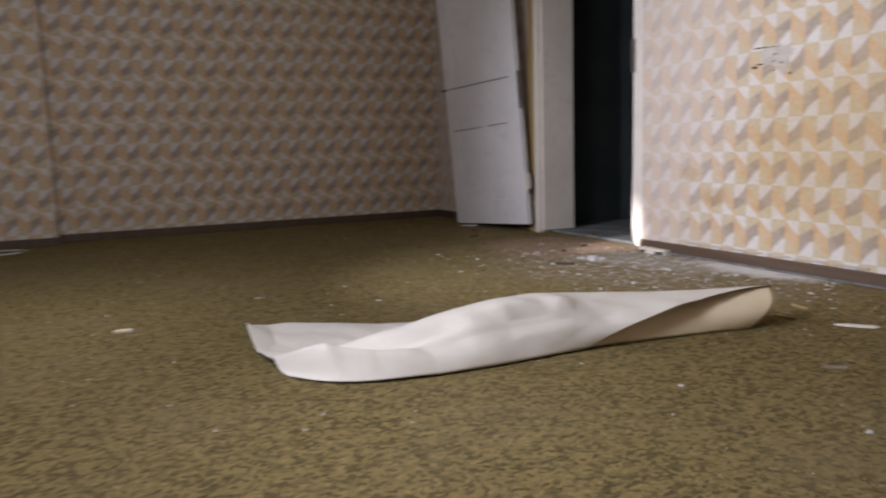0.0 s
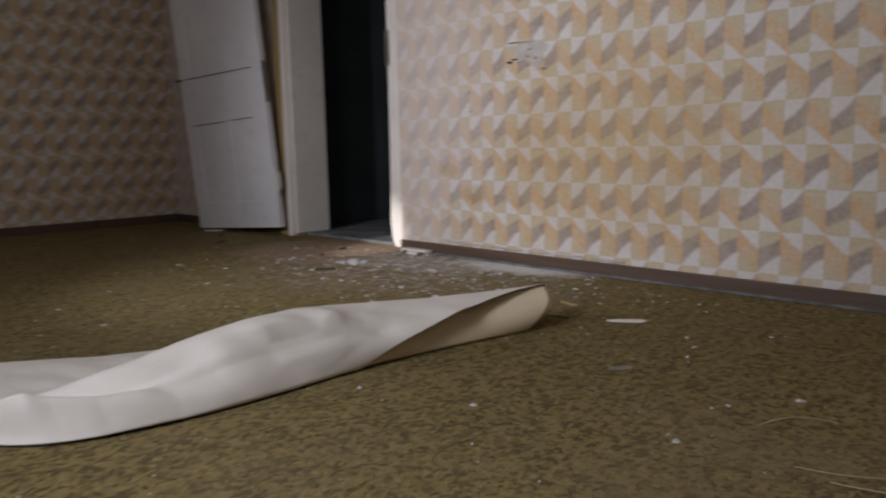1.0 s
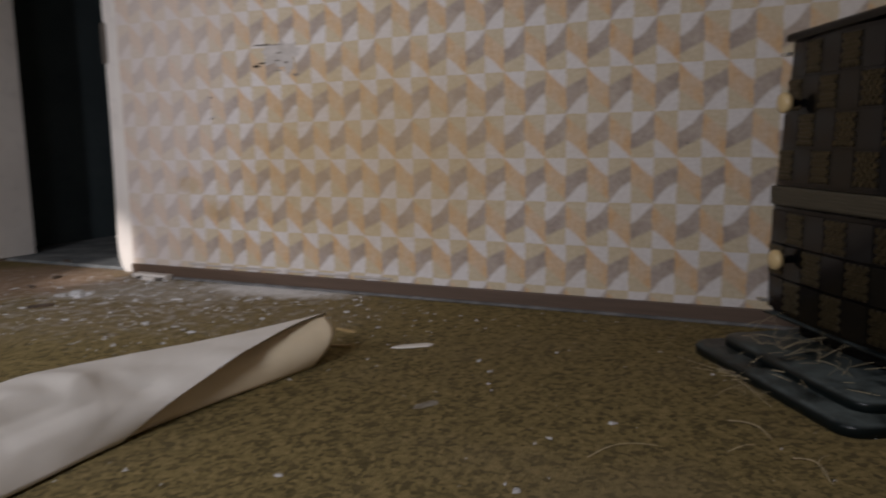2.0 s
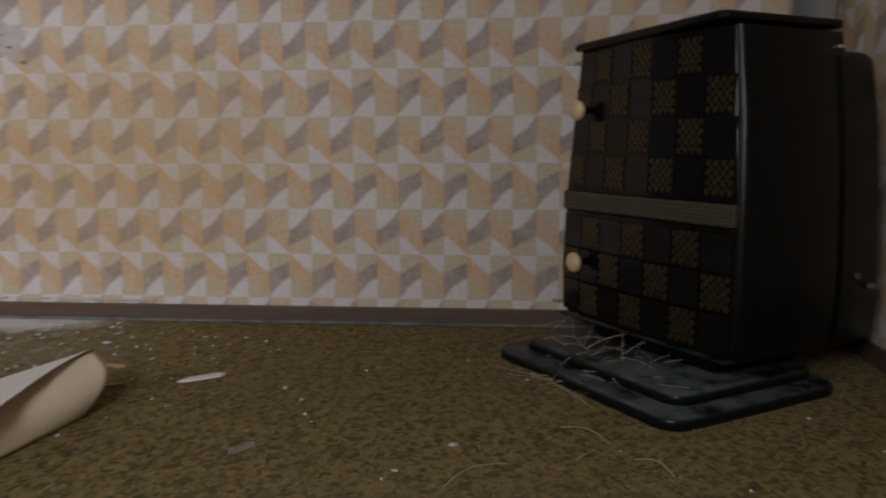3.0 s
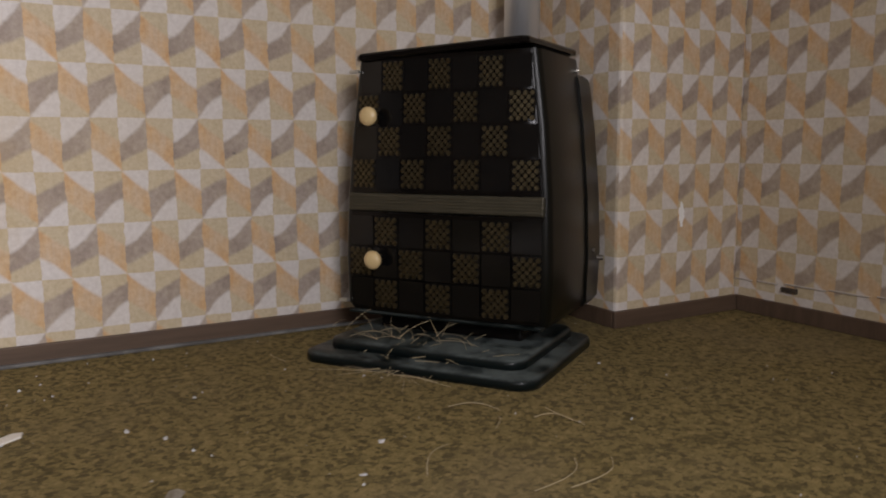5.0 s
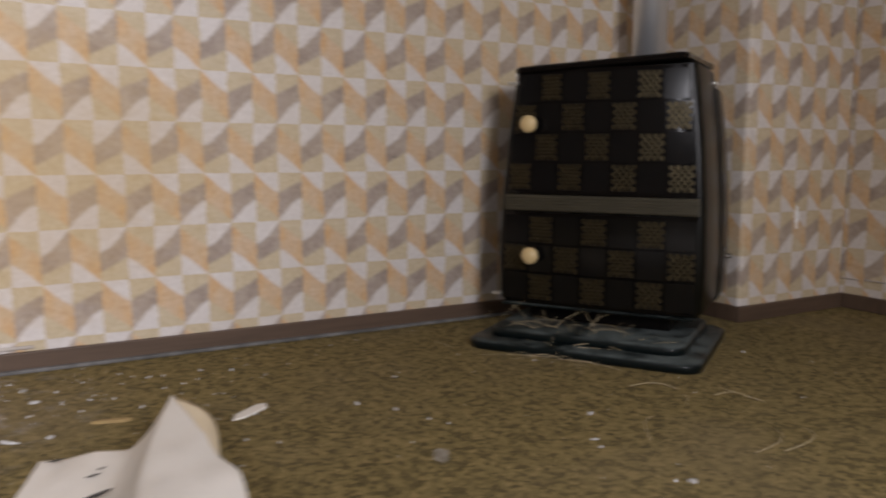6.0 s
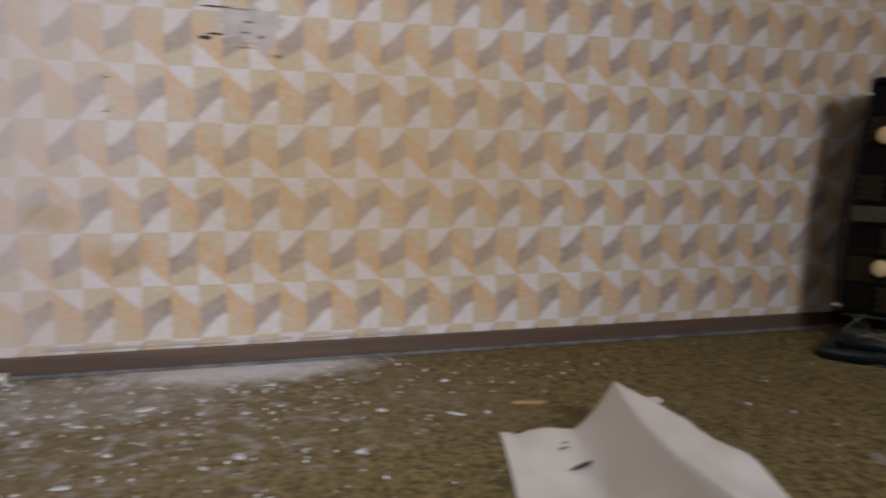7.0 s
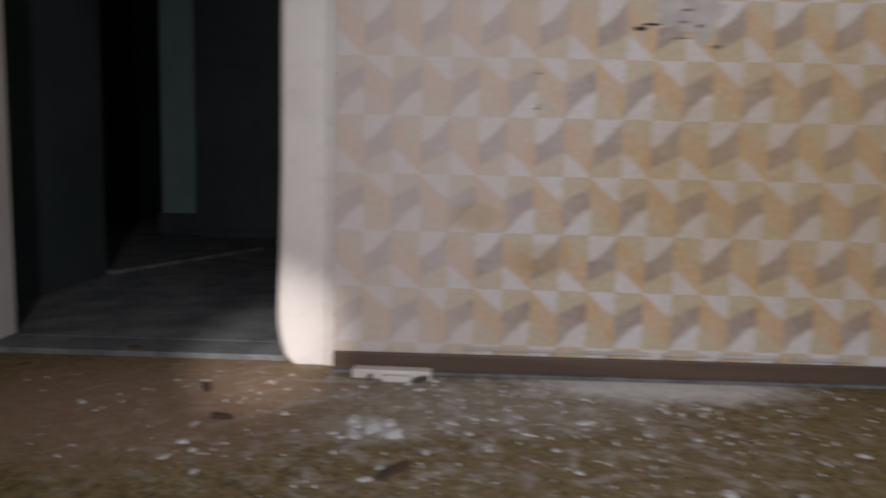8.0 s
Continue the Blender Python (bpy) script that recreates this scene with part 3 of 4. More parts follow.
# ---- stove ----
def build_stove():
    stove = thing("stove", 2.1737, 0.5705, 0.0, -146.3, "black enamelled coal stove with chequered lattice front and cream knobs", "stove")
    # two-tier floor plate
    bm = rounded(bmesh.new(), 0.0075, 0.041, 0.3225, 0.256, 0.055, 0.0, 0.026, 0.010)
    part("floor_plate", bm, SLAB, stove, "dusty green-black stepped floor plate", True)
    bm = rounded(bmesh.new(), 0.002, 0.064, 0.277, 0.216, 0.050, 0.025, 0.050, 0.010)
    part("upper_plate", bm, SLAB, stove, "dusty green-black stepped floor plate", True)
    part("plinth", boxed(((-0.21, 0.03, 0.049), (0.21, 0.30, 0.098)), bevel=0.006), ENAMEL, stove)
    levels = ((0.096, 0.284, 0.000, 0.380), (0.120, 0.298, -0.012, 0.392), (0.25, 0.302, -0.012, 0.392), (0.42, 0.296, -0.006, 0.376),
              (0.60, 0.282, 0.003, 0.356), (0.788, 0.257, 0.007, 0.334))
    # body: tapering shell with rounded upright edges
    bm = bmesh.new()
    rings = []
    for z, hw, f, bk in levels:
        r = 0.022
        ring = []
        for k, (sx, cy) in enumerate(((1, bk), (-1, bk), (-1, f), (1, f))):
            sy = 1 if k < 2 else -1
            for j in range(4):
                a = math.pi / 2 * (k + j / 3)
                ring.append(bm.verts.new((sx * (hw - r) + r * math.cos(a), cy - sy * r + r * math.sin(a), z)))
        rings.append(ring)
    for a, b in zip(rings, rings[1:]):
        for k in range(len(a)):
            bm.faces.new((a[k], a[(k + 1) % len(a)], b[(k + 1) % len(a)], b[k]))
    bm.faces.new(rings[0])
    bm.faces.new(rings[-1])
    part("body", bm, ENAMEL_SIDE, stove, "", True).data.set_sharp_from_angle(angle=radians(40))
    # the rear casing, lower and a little wider than the body
    bm = bmesh.new()
    rings = []
    for z, hw, bk, r in ((0.100, 0.292, 0.436, 0.03), (0.115, 0.303, 0.444, 0.03), (0.25, 0.307, 0.448, 0.03), (0.42, 0.301, 0.445, 0.03), (0.60, 0.287, 0.439, 0.03),
                         (0.715, 0.273, 0.434, 0.03), (0.737, 0.268, 0.430, 0.03), (0.748, 0.256, 0.420, 0.03)):
        ring = [bm.verts.new((hw, 0.300, z))]
        for sx in (1, -1):
            for j in range(5):
                a = math.pi / 2 * (j / 4 if sx > 0 else 1 - j / 4)
                ring.append(bm.verts.new((sx * (hw - r + r * math.cos(a)), bk - r + r * math.sin(a), z)))
        ring.append(bm.verts.new((-hw, 0.300, z)))
        rings.append(ring)
    for a, b in zip(rings, rings[1:]):
        for k in range(len(a)):
            bm.faces.new((a[k], a[(k + 1) % len(a)], b[(k + 1) % len(a)], b[k]))
    bm.faces.new(rings[0])
    bm.faces.new(rings[-1])
    casing = part("rear_casing", bm, ENAMEL_SIDE, stove, "dark olive sheet-metal rear casing", True)
    casing.data.set_sharp_from_angle(angle=radians(40))
    # thin top plate, narrower in front, sitting a little askew
    bm = bmesh.new()
    rings = []
    for inset, z in ((0.016, 0.786), (0.003, 0.788), (0.0, 0.791), (0.0, 0.801), (0.004, 0.806), (0.014, 0.808)):
        ring = []
        for x, y in ((-0.250, -0.008), (-0.236, -0.022), (0.226, -0.028), (0.240, -0.014), (0.254, 0.322), (0.240, 0.338), (-0.248, 0.338), (-0.262, 0.322)):
            x, y = x * (1 - inset / 0.25), y + inset * (1 if y < 0.1 else -1)
            ring.append(bm.verts.new((x, y, z + 0.040 * x)))
        rings.append(ring)
    for a, b in zip(rings, rings[1:]):
        for k in range(8):
            bm.faces.new((a[k], a[(k + 1) % 8], b[(k + 1) % 8], b[k]))
    bm.faces.new(rings[0])
    bm.faces.new(rings[-1])
    part("top", bm, ENAMEL, stove, "thin black enamelled top plate")
    part("bottom_rim", boxed(((-0.282, -0.025, 0.096), (0.282, 0.02, 0.1015)), bevel=0.002), SLAB, stove, "pale dusty lower rim")

    def face(z):
        """Half width and front depth at height z."""
        zs = [l[0] for l in levels]
        return float(np.interp(z, zs, [l[1] for l in levels])), float(np.interp(z, zs, [l[2] for l in levels]))

    def lattice(wd, ht):
        """A tile of crossing raised bars on a thin ground."""
        bm = boxed(((-wd / 2, 0.001, -ht / 2), (wd / 2, 0.004, ht / 2)))
        spots = [((k + 0.5) / 4 - 0.5, (i + 0.5) / 4 - 0.5) for k in range(4) for i in range(4)] + [(k / 4 - 0.5, i / 4 - 0.5) for k in range(1, 4) for i in range(1, 4)]
        rx, rz = wd / 9.2, ht / 9.2
        ring = [(math.cos(math.pi / 3 * m), math.sin(math.pi / 3 * m)) for m in range(6)]
        for u, w in spots:
            x, z = u * wd, w * ht
            rim = [bm.verts.new((x + rx * a, 0.0012, z + rz * b)) for a, b in ring]
            mid = [bm.verts.new((x + 0.75 * rx * a, -0.0030, z + 0.75 * rz * b)) for a, b in ring]
            bm.faces.new(mid).material_index = 1
            for m in range(6):
                bm.faces.new((rim[m], rim[(m + 1) % 6], mid[(m + 1) % 6], mid[m])).material_index = 1
        return bm

    def bow(u):
        """How far the bowed front falls back at u, from -1 to 1."""
        return 0.018 * u * u - 0.006 + 0.011 * max(0.0, (abs(u) - 0.95) / 0.05) ** 2.2

    def door(z0, z1, rows, first, knob_z):
        hw0, f0 = face(z0)
        hw1, f1 = face(z1)
        lean = math.atan2(f1 - f0, z1 - z0)
        bm = bmesh.new()
        q = 0.012
        us = [-1, -0.993, -0.983, -0.968, -0.95] + [0.95 * (2 * k / 12 - 1) for k in range(1, 12)] + [0.95, 0.968, 0.983, 0.993, 1]
        N = len(us) - 1
        sides = []
        for hw, f, z in ((hw0, f0, z0), (hw1, f1, z1)):
            w = hw - 0.010
            near = [bm.verts.new((w * u, f - q + bow(u), z)) for u in us]
            far = [bm.verts.new((w * u, f + 0.014 + bow(u), z)) for u in us]
            sides.append((near, far))
        (n0, b0), (n1, b1) = sides
        for k in range(N):
            bm.faces.new((n0[k], n0[k + 1], n1[k + 1], n1[k]))
            bm.faces.new((b0[k], b0[k + 1], b1[k + 1], b1[k]))
            bm.faces.new((n0[k], n0[k + 1], b0[k + 1], b0[k]))
            bm.faces.new((n1[k], n1[k + 1], b1[k + 1], b1[k]))
        for k in (0, N):
            bm.faces.new((n0[k], n1[k], b1[k], b0[k]))
        panel = part("stove_door", bm, ENAMEL, stove, "", True)
        panel.data.set_sharp_from_angle(angle=radians(40))
        step = (z1 - z0 - 0.016) / rows
        for r in range(rows):
            z = z1 - 0.008 - step * (r + 0.5)
            hw, f = face(z)
            cell = 2 * (hw - 0.020) / 7
            gold = finish(lattice(cell - 0.004, step - 0.004), "lattice_tile", TILE_DARK)
            gold.materials.append(TILE_GOLD)
            plain = finish(boxed(((-cell / 2 + 0.002, 0, -step / 2 + 0.002), (cell / 2 - 0.002, 0.004, step / 2 - 0.002))), "plain_tile", TILE_DARK)
            for c in range(7):
                is_gold = (c + r) % 2 == first
                ob = new("lattice_tile" if is_gold else "plain_tile", gold if is_gold else plain)
                ob.parent = panel
                u = (c - 3) / 3.5
                ob.matrix_local = pose((c - 3) * cell, f - 0.0155 + bow(u), z, -math.degrees(lean), 0, math.degrees(math.atan(0.036 * u / hw)))
        hw, f = face(knob_z)
        kx = -0.197 if knob_z > 0.4 else -0.181
        part("knob_stem", tube([(kx, f - 0.012, knob_z), (kx, f - 0.040, knob_z)], 0.010, 12), ENAMEL, panel)
        bm = turned(((0.006, 0.0), (0.018, 0.002), (0.0245, 0.008), (0.0255, 0.014), (0.023, 0.020), (0.014, 0.0245), (0.002, 0.026)), 28)
        bmesh.ops.transform(bm, matrix=pose(kx, f - 0.034, knob_z, 90, 0, 0), verts=bm.verts)
        part("knob", bm, KNOB, panel, "round cream bakelite knob", True)
        return panel

    door(0.430, 0.786, 4, 1, 0.632)
    door(0.106, 0.377, 3, 1, 0.252)
    hw, f = face(0.402)
    band = part("band", boxed(((-hw + 0.020, f - 0.014, 0.381), (hw - 0.014, f + 0.01, 0.428)), bevel=0.003), BAND, stove, "dull bronze ribbed band")
    for z in (0.388, 0.396, 0.404, 0.412, 0.420):
        part("rib", boxed(((-hw + 0.022, f - 0.0165, z - 0.0018), (hw - 0.016, f - 0.0135, z + 0.0018)), bevel=0.0008), BAND, band)
    # small metal clips at the left edge, a rivet and a damper screw at the side
    for z in (0.752, 0.128):
        hw, f = face(z)
        part("clip", boxed(((-hw - 0.012, f - 0.018, z - 0.004), (-hw + 0.014, f - 0.002, z + 0.004)), bevel=0.001), SILVER, stove, "pale metal clip")
    hw, f = face(0.757)
    part("clip", boxed(((hw - 0.012, 0.30, 0.754), (hw + 0.008, 0.316, 0.760)), bevel=0.001), SILVER, stove, "pale metal clip")
    hw, f = face(0.25)
    part("screw", tube([(hw - 0.004, 0.35, 0.255), (hw + 0.010, 0.35, 0.255)], 0.008, 10), IRON, stove)
    part("screw", tube([(hw - 0.01, 0.398, 0.228), (hw + 0.020, 0.402, 0.228)], 0.008, 10), IRON, stove, "rusty damper screw")
    # flue
    part("flue_collar", tube([(0.0, 0.33, 0.66), (0.0, 0.50, 0.66)], 0.050, 28), IRON, stove)
    return stove


build_stove()
flue = thing("flue_pipe", 2.463, 0.114, 0.60, 0, "shiny aluminised stove flue pipe rising to the ceiling", "pipe")
part("pipe", turned(((0.056, 0.0), (0.056, 1.1), (0.056, CEIL - 0.60 - 0.001)), 32), PIPE, flue, "", True)
part("seam_ring", turned(((0.0565, 0.245), (0.0585, 0.250), (0.0565, 0.258)), 32), PIPE, flue, "", True)


# ---- the fallen wallpaper sheet ----
def build_sheet():
    rng = random.Random(4)
    S = np.array([0.0, 0.12, 0.25, 0.42, 0.62, 0.80, 0.92, 1.0])
    front = np.array([(0.470, 1.965), (0.560, 1.835), (0.740, 1.790), (0.95, 1.78), (1.255, 1.80), (1.52, 1.775), (1.70, 1.743), (1.785, 1.735)])
    ridge = np.array([(0.450, 2.175, 0.020), (0.55, 2.06, 0.028), (0.73, 1.965, 0.085), (0.97, 1.955, 0.132), (1.20, 1.955, 0.139), (1.52, 1.905, 0.114), (1.77, 1.84, 0.108), (1.91, 1.79, 0.112)])
    back = np.array([(0.46, 2.52), (0.62, 2.47), (0.80, 2.40), (1.00, 2.33), (1.30, 2.23), (1.60, 2.12), (1.84, 2.045), (1.975, 2.01)])

    def at(table, s):
        w = min(0.06, s, 1 - s)
        spots = [s - w, s - 0.5 * w, s, s + 0.5 * w, s + w]
        return np.array([np.interp(spots, S, table[:, k]).mean() for k in range(table.shape[1])])

    lattices = []
    for nu, nv, amount in ((10, 5, 0.017), (21, 8, 0.008)):
        table = np.array([[rng.uniform(-1, 1) for _ in range(nv + 1)] for _ in range(nu + 1)])
        lattices.append((nu, nv, amount, table))

    folds = []
    for _ in range(34):
        turn = rng.uniform(-0.9, 0.9) + (math.pi / 2 if rng.random() < 0.55 else 0.0)
        folds.append((rng.uniform(0.05, 0.97) * 1.5, rng.uniform(0.08, 0.95) * 0.6, math.cos(turn), math.sin(turn), rng.uniform(0.10, 0.28), rng.choice((-1, 1, 1)) * rng.uniform(0.002, 0.0055), rng.uniform(0.03, 0.06)))

    def crumple(s, k):
        """Creased paper: flat facets between the points of two random lattices, and sharp folds across them."""
        total = 0.0
        for fx, fy, cx, cy, length, height, width in folds:
            dx, dy = s * 1.5 - fx, k * 0.6 - fy
            along, off = abs(dx * cx + dy * cy), abs(dy * cx - dx * cy)
            if along < length and off < width:
                total += height * (1 - off / width) * min(1.0, 2.5 * (1 - along / length))
        for nu, nv, amount, table in lattices:
            u, v = min(max(s, 0.0), 0.9999) * nu, min(max(k, 0.0), 0.9999) * nv
            a, b = int(u), int(v)
            u, v = u - a, v - b
            p00, p10, p01, p11 = table[a, b], table[a + 1, b], table[a, b + 1], table[a + 1, b + 1]
            if u + v < 1:
                h = p00 + (p10 - p00) * u + (p01 - p00) * v
            else:
                h = p11 + (p01 - p11) * (1 - u) + (p10 - p11) * (1 - v)
            total += amount * h
        return total

    sheet = thing("wallpaper_sheet", 1.2, 1.95, 0.0, 0, "fallen crumpled strip of white and beige wallpaper lying on the carpet", "wallpaper")
    inv = sheet.matrix_world.inverted()
    def flap(s, k, rough=1.0):
        """The rolled front of the sheet: k from its lower edge to the ridge."""
        f, r = at(front, s), at(ridge, s)
        # towards the far end the flap stands up like half a tube
        tube_like = min(1.0, max(0.0, (s - 0.50) / 0.25))
        back_by = k + (1 - math.cos(math.pi / 2 * k) - k) * tube_like
        x, y = f[0] + (r[0] - f[0]) * k, f[1] + (r[1] - f[1]) * back_by - math.sin(math.pi * k) * 0.022 * (1 - 0.6 * tube_like)
        z = 0.006 + (r[2] - 0.006) * math.sin(math.pi / 2 * k) ** 0.9
        if s < 0.3:
            fade = (1 - s / 0.3)
            z += 0.060 * math.exp(-((k - 0.25 - 0.30 * fade) / 0.20) ** 2) * min(1.0, 1.6 * fade) * min(1.0, 0.2 + s / 0.14)
        if 0.06 < s < 0.40:
            z = max(0.004, z - 0.024 * math.sin(math.pi * (s - 0.06) / 0.34) * math.exp(-((k - 0.66) / 0.13) ** 2))
        hold = min(1.0, 3 * k)
        dent = rough * crumple(s, 0.5 * k) * hold * (1 - 0.6 * max(0.0, k - 0.7) / 0.3)
        dent *= 1 - 0.6 * max(0.0, (s - 0.75) / 0.25)
        return x, y - 0.8 * dent, max(0.003, z + 0.6 * dent)

    NS, NC = 220, 84
    bm = bmesh.new()
    grid = {}
    for i in range(NS + 1):
        for j in range(NC + 1):
            s, c = i / NS, j / NC
            if c < 0.45:
                # the flap ends on a slant that runs up to the tip
                k = c / 0.45
                x, y, z = flap(s * (0.61 + 0.39 * min(1.0, k ** 0.9)), k)
                lift = 0.026 * max(0.0, (s - 0.86) / 0.14) ** 1.5 * math.sin(math.pi * min(1.0, k * 1.02))
                y, z = y - lift, z + 0.5 * lift
            else:
                k = (c - 0.45) / 0.55
                r, b = flap(s, 1.0), at(back, s)
                tip = min(1.0, max(0.0, (s - 0.6) / 0.3))
                x, y = r[0] + (b[0] - r[0]) * k, r[1] + (b[1] - r[1]) * k
                z = 0.005 + (r[2] - 0.005) * max(0.0, 1 - k / (0.42 - 0.06 * tip)) ** (1.6 - 0.2 * tip)
                if s < 0.3:
                    z += 0.028 * max(0.0, (k - 0.3) / 0.7) * min(1.0, s / 0.1) * (1 - s / 0.3)
                    z += 0.060 * max(0.0, 1 - s / 0.06) * max(0.0, 1 - abs(k - 0.65) / 0.5)
                hold = min(1.0, 4 * k, 5 * (1 - k) + 0.1)
                z = max(0.003, z + 0.6 * crumple(s, 0.5 + 0.5 * k) * hold)
            grid[i, j] = bm.verts.new(inv @ Vector((x, y, z)))
    for i in range(NS):
        for j in range(NC):
            bm.faces.new((grid[i, j], grid[i + 1, j], grid[i + 1, j + 1], grid[i, j + 1]))
    white = part("white_side", bm, SHEET_WHITE, sheet, "white side of the sheet", True)
    m = white.modifiers.new("thickness", "SOLIDIFY")
    m.thickness, m.offset = 0.0010, 0
    # beige back of the sheet, folded round under the flap at its far end
    bm = bmesh.new()
    grid = {}
    NS, NC = 48, 22
    for i in range(NS + 1):
        for j in range(NC + 1):
            s, k = 0.56 + 0.44 * i / NS, j / NC
            x, y, z = flap(s, k * 0.985, 0.25)
            under = min(1.0, max(0.0, (0.97 - s) / 0.1))
            end = max(0.0, (s - 0.86) / 0.14)
            x += 0.020 * end ** 2 * math.sin(math.pi * min(1.0, k * 1.05))
            y += 0.014 * (1 - k ** 3) + 0.014 * (1 - end) * math.sin(math.pi * k)
            flare = max(0.0, (s - 0.80) / 0.20)
            y -= 0.034 * flare * math.sin(math.pi * k) * (1 - k)
            z = max(0.003, z - 0.004 - (0.004 + 0.006 * under) * k)
            grid[i, j] = bm.verts.new(inv @ Vector((x, y, z)))
    for i in range(NS):
        for j in range(NC):
            bm.faces.new((grid[i, j], grid[i + 1, j], grid[i + 1, j + 1], grid[i, j + 1]))
    beige = part("beige_fold", bm, SHEET_BEIGE, sheet, "beige back of the sheet folded round", True)
    m = beige.modifiers.new("thickness", "SOLIDIFY")
    m.thickness, m.offset = 0.0012, 0
    return sheet


build_sheet()


# ---- small things on the floor ----
def build_flakes():
    rng = random.Random(11)
    kinds = [finish(flake_bm(rng, 0.012), "plaster_flake", FLAKE) for _ in range(8)]

    def put(x, y, k=1.0):
        ob = new("plaster_flake", rng.choice(kinds))
        ob.matrix_world = pose(x, y, 0.0005, 0, 0, rng.uniform(0, 360)) @ Matrix.Diagonal((k, k * rng.uniform(0.6, 1.0), k, 1))
        tagged(ob, "small white plaster flake lying on the carpet", "flake", "plaster flakes on the carpet")
    for x, y, k in ((2.169, 2.21, 1.0), (2.10, 1.99, 0.8), (2.35, 2.01, 1.0), (2.00, 1.39, 0.8), (1.925, 1.33, 0.7), (1.70, 0.98, 0.9), (1.245, 1.44, 0.7), (1.58, 1.07, 0.6),
                    (1.35, 1.05, 0.9), (0.15, 2.72, 1.2), (0.62, 3.05, 1.0), (0.98, 3.1, 0.8), (1.0, 2.75, 0.9), (2.42, 2.42, 1.2), (1.98, 2.52, 1.3), (1.95, 2.3, 1.1), (2.25, 3.12, 1.6), (2.24, 3.16, 1.3),
                    (2.22, 3.08, 1.4), (2.20, 3.20, 1.0), (2.0, 3.4, 1.0), (1.9, 2.9, 1.1), (2.05, 2.75, 0.9), (1.75, 2.4, 1.0), (0.4, 1.2, 0.7)):
        put(x, y, k)
    for _ in range(80):
        x, y = 2.58 - abs(rng.gauss(0, 0.45)), rng.gauss(2.75, 0.55)
        if 0.9 < x and not (1.3 < x < 2.0 and y < 2.12) and y < 4.2:
            put(x, y, 0.3 + 0.9 * rng.random() ** 2.2)
    for cx, cy, spread, count in ((2.47, 2.75, 0.06, 12), (2.36, 2.95, 0.08, 10), (2.10, 2.78, 0.09, 9), (2.50, 3.05, 0.05, 8), (1.92, 3.02, 0.08, 6), (2.28, 2.58, 0.06, 7)):
        for _ in range(count):
            put(min(2.57, rng.gauss(cx, spread)), rng.gauss(cy, spread * 1.3), 0.35 + 0.8 * rng.random() ** 2)
    # broader chips and shards, thickest before the doorway
    shards = [finish(flake_bm(rng, 0.020, 0.003), "plaster_shard", FLAKE) for _ in range(6)]
    for _ in range(32):
        x, y = 2.50 - abs(rng.gauss(0, 0.38)), rng.gauss(2.72, 0.42)
        if 1.2 < x and not (x < 2.05 and y < 2.15) and y < 4.1:
            ob = new("plaster_shard", rng.choice(shards))
            k = 0.45 + 0.75 * rng.random() ** 1.6
            ob.matrix_world = pose(x, y, 0.0006, 0, 0, rng.uniform(0, 360)) @ Matrix.Diagonal((k, k * rng.uniform(0.35, 0.7), k, 1))
            tagged(ob, "flat white shard of plaster trodden into the carpet", "plaster shard", "plaster shards by the door")
    # crumbs too small and too many to count
    bm = bmesh.new()
    for i in range(1350):
        if i < 750:
            x, y = 2.6 - abs(rng.gauss(0, 0.50)), rng.gauss(2.80, 0.60)
        else:
            x, y = rng.uniform(-0.6, 2.6), rng.uniform(-0.3, 5.3)
        if x > 2.61 or y > 5.6:
            continue
        r = 0.0012 + 0.0050 * rng.random() ** 2
        a = rng.uniform(0, 6.28)
        ps = [bm.verts.new((x + r * math.cos(a + k) * rng.uniform(0.5, 1.2), y + r * math.sin(a + k) * rng.uniform(0.5, 1.2), 0.001)) for k in (0, 2.1, 4.2)]
        top = bm.verts.new((x, y, 0.001 + r * 0.9))
        for k in range(3):
            bm.faces.new((ps[k], ps[(k + 1) % 3], top))
    tagged(part("plaster_crumbs", bm, FLAKE), "fine white plaster crumbs scattered over the carpet", "crumbs", kind="stuff")
    # a little heap of rubble
    for n, (x, y, s) in enumerate(((2.23, 3.13, 0.030), (2.27, 3.17, 0.022), (2.20, 3.09, 0.024), (2.26, 3.10, 0.018), (2.19, 3.16, 0.02))):
        tagged(part("plaster_lump", flake_bm(rng, s, s * 0.5), FLAKE), "crumbled white plaster lump on the carpet", "plaster lump", "plaster lumps").matrix_world = pose(x, y, 0.0, 0, 0, n * 50)


build_flakes()


def strip(name, x, y, rz, length, width, height, material, label, category, group=""):
    bm = bmesh.new()
    outline = [(-0.5, -0.2), (-0.3, -0.5), (0.35, -0.5), (0.5, 0.05), (0.38, 0.45), (-0.25, 0.35)]
    lo = [bm.verts.new((a * length, b * width, 0.0)) for a, b in outline]
    hi = [bm.verts.new((a * length * 0.97, b * width * 0.9, height)) for a, b in outline]
    n = len(outline)
    for k in range(n):
        bm.faces.new((lo[k], lo[(k + 1) % n], hi[(k + 1) % n], hi[k]))
    bm.faces.new(lo)
    bm.faces.new(hi)
    ob = tagged(part(name, bm, material), label, category, group)
    ob.matrix_world = pose(x, y, 0.0008, 0, 0, rz)
    return ob


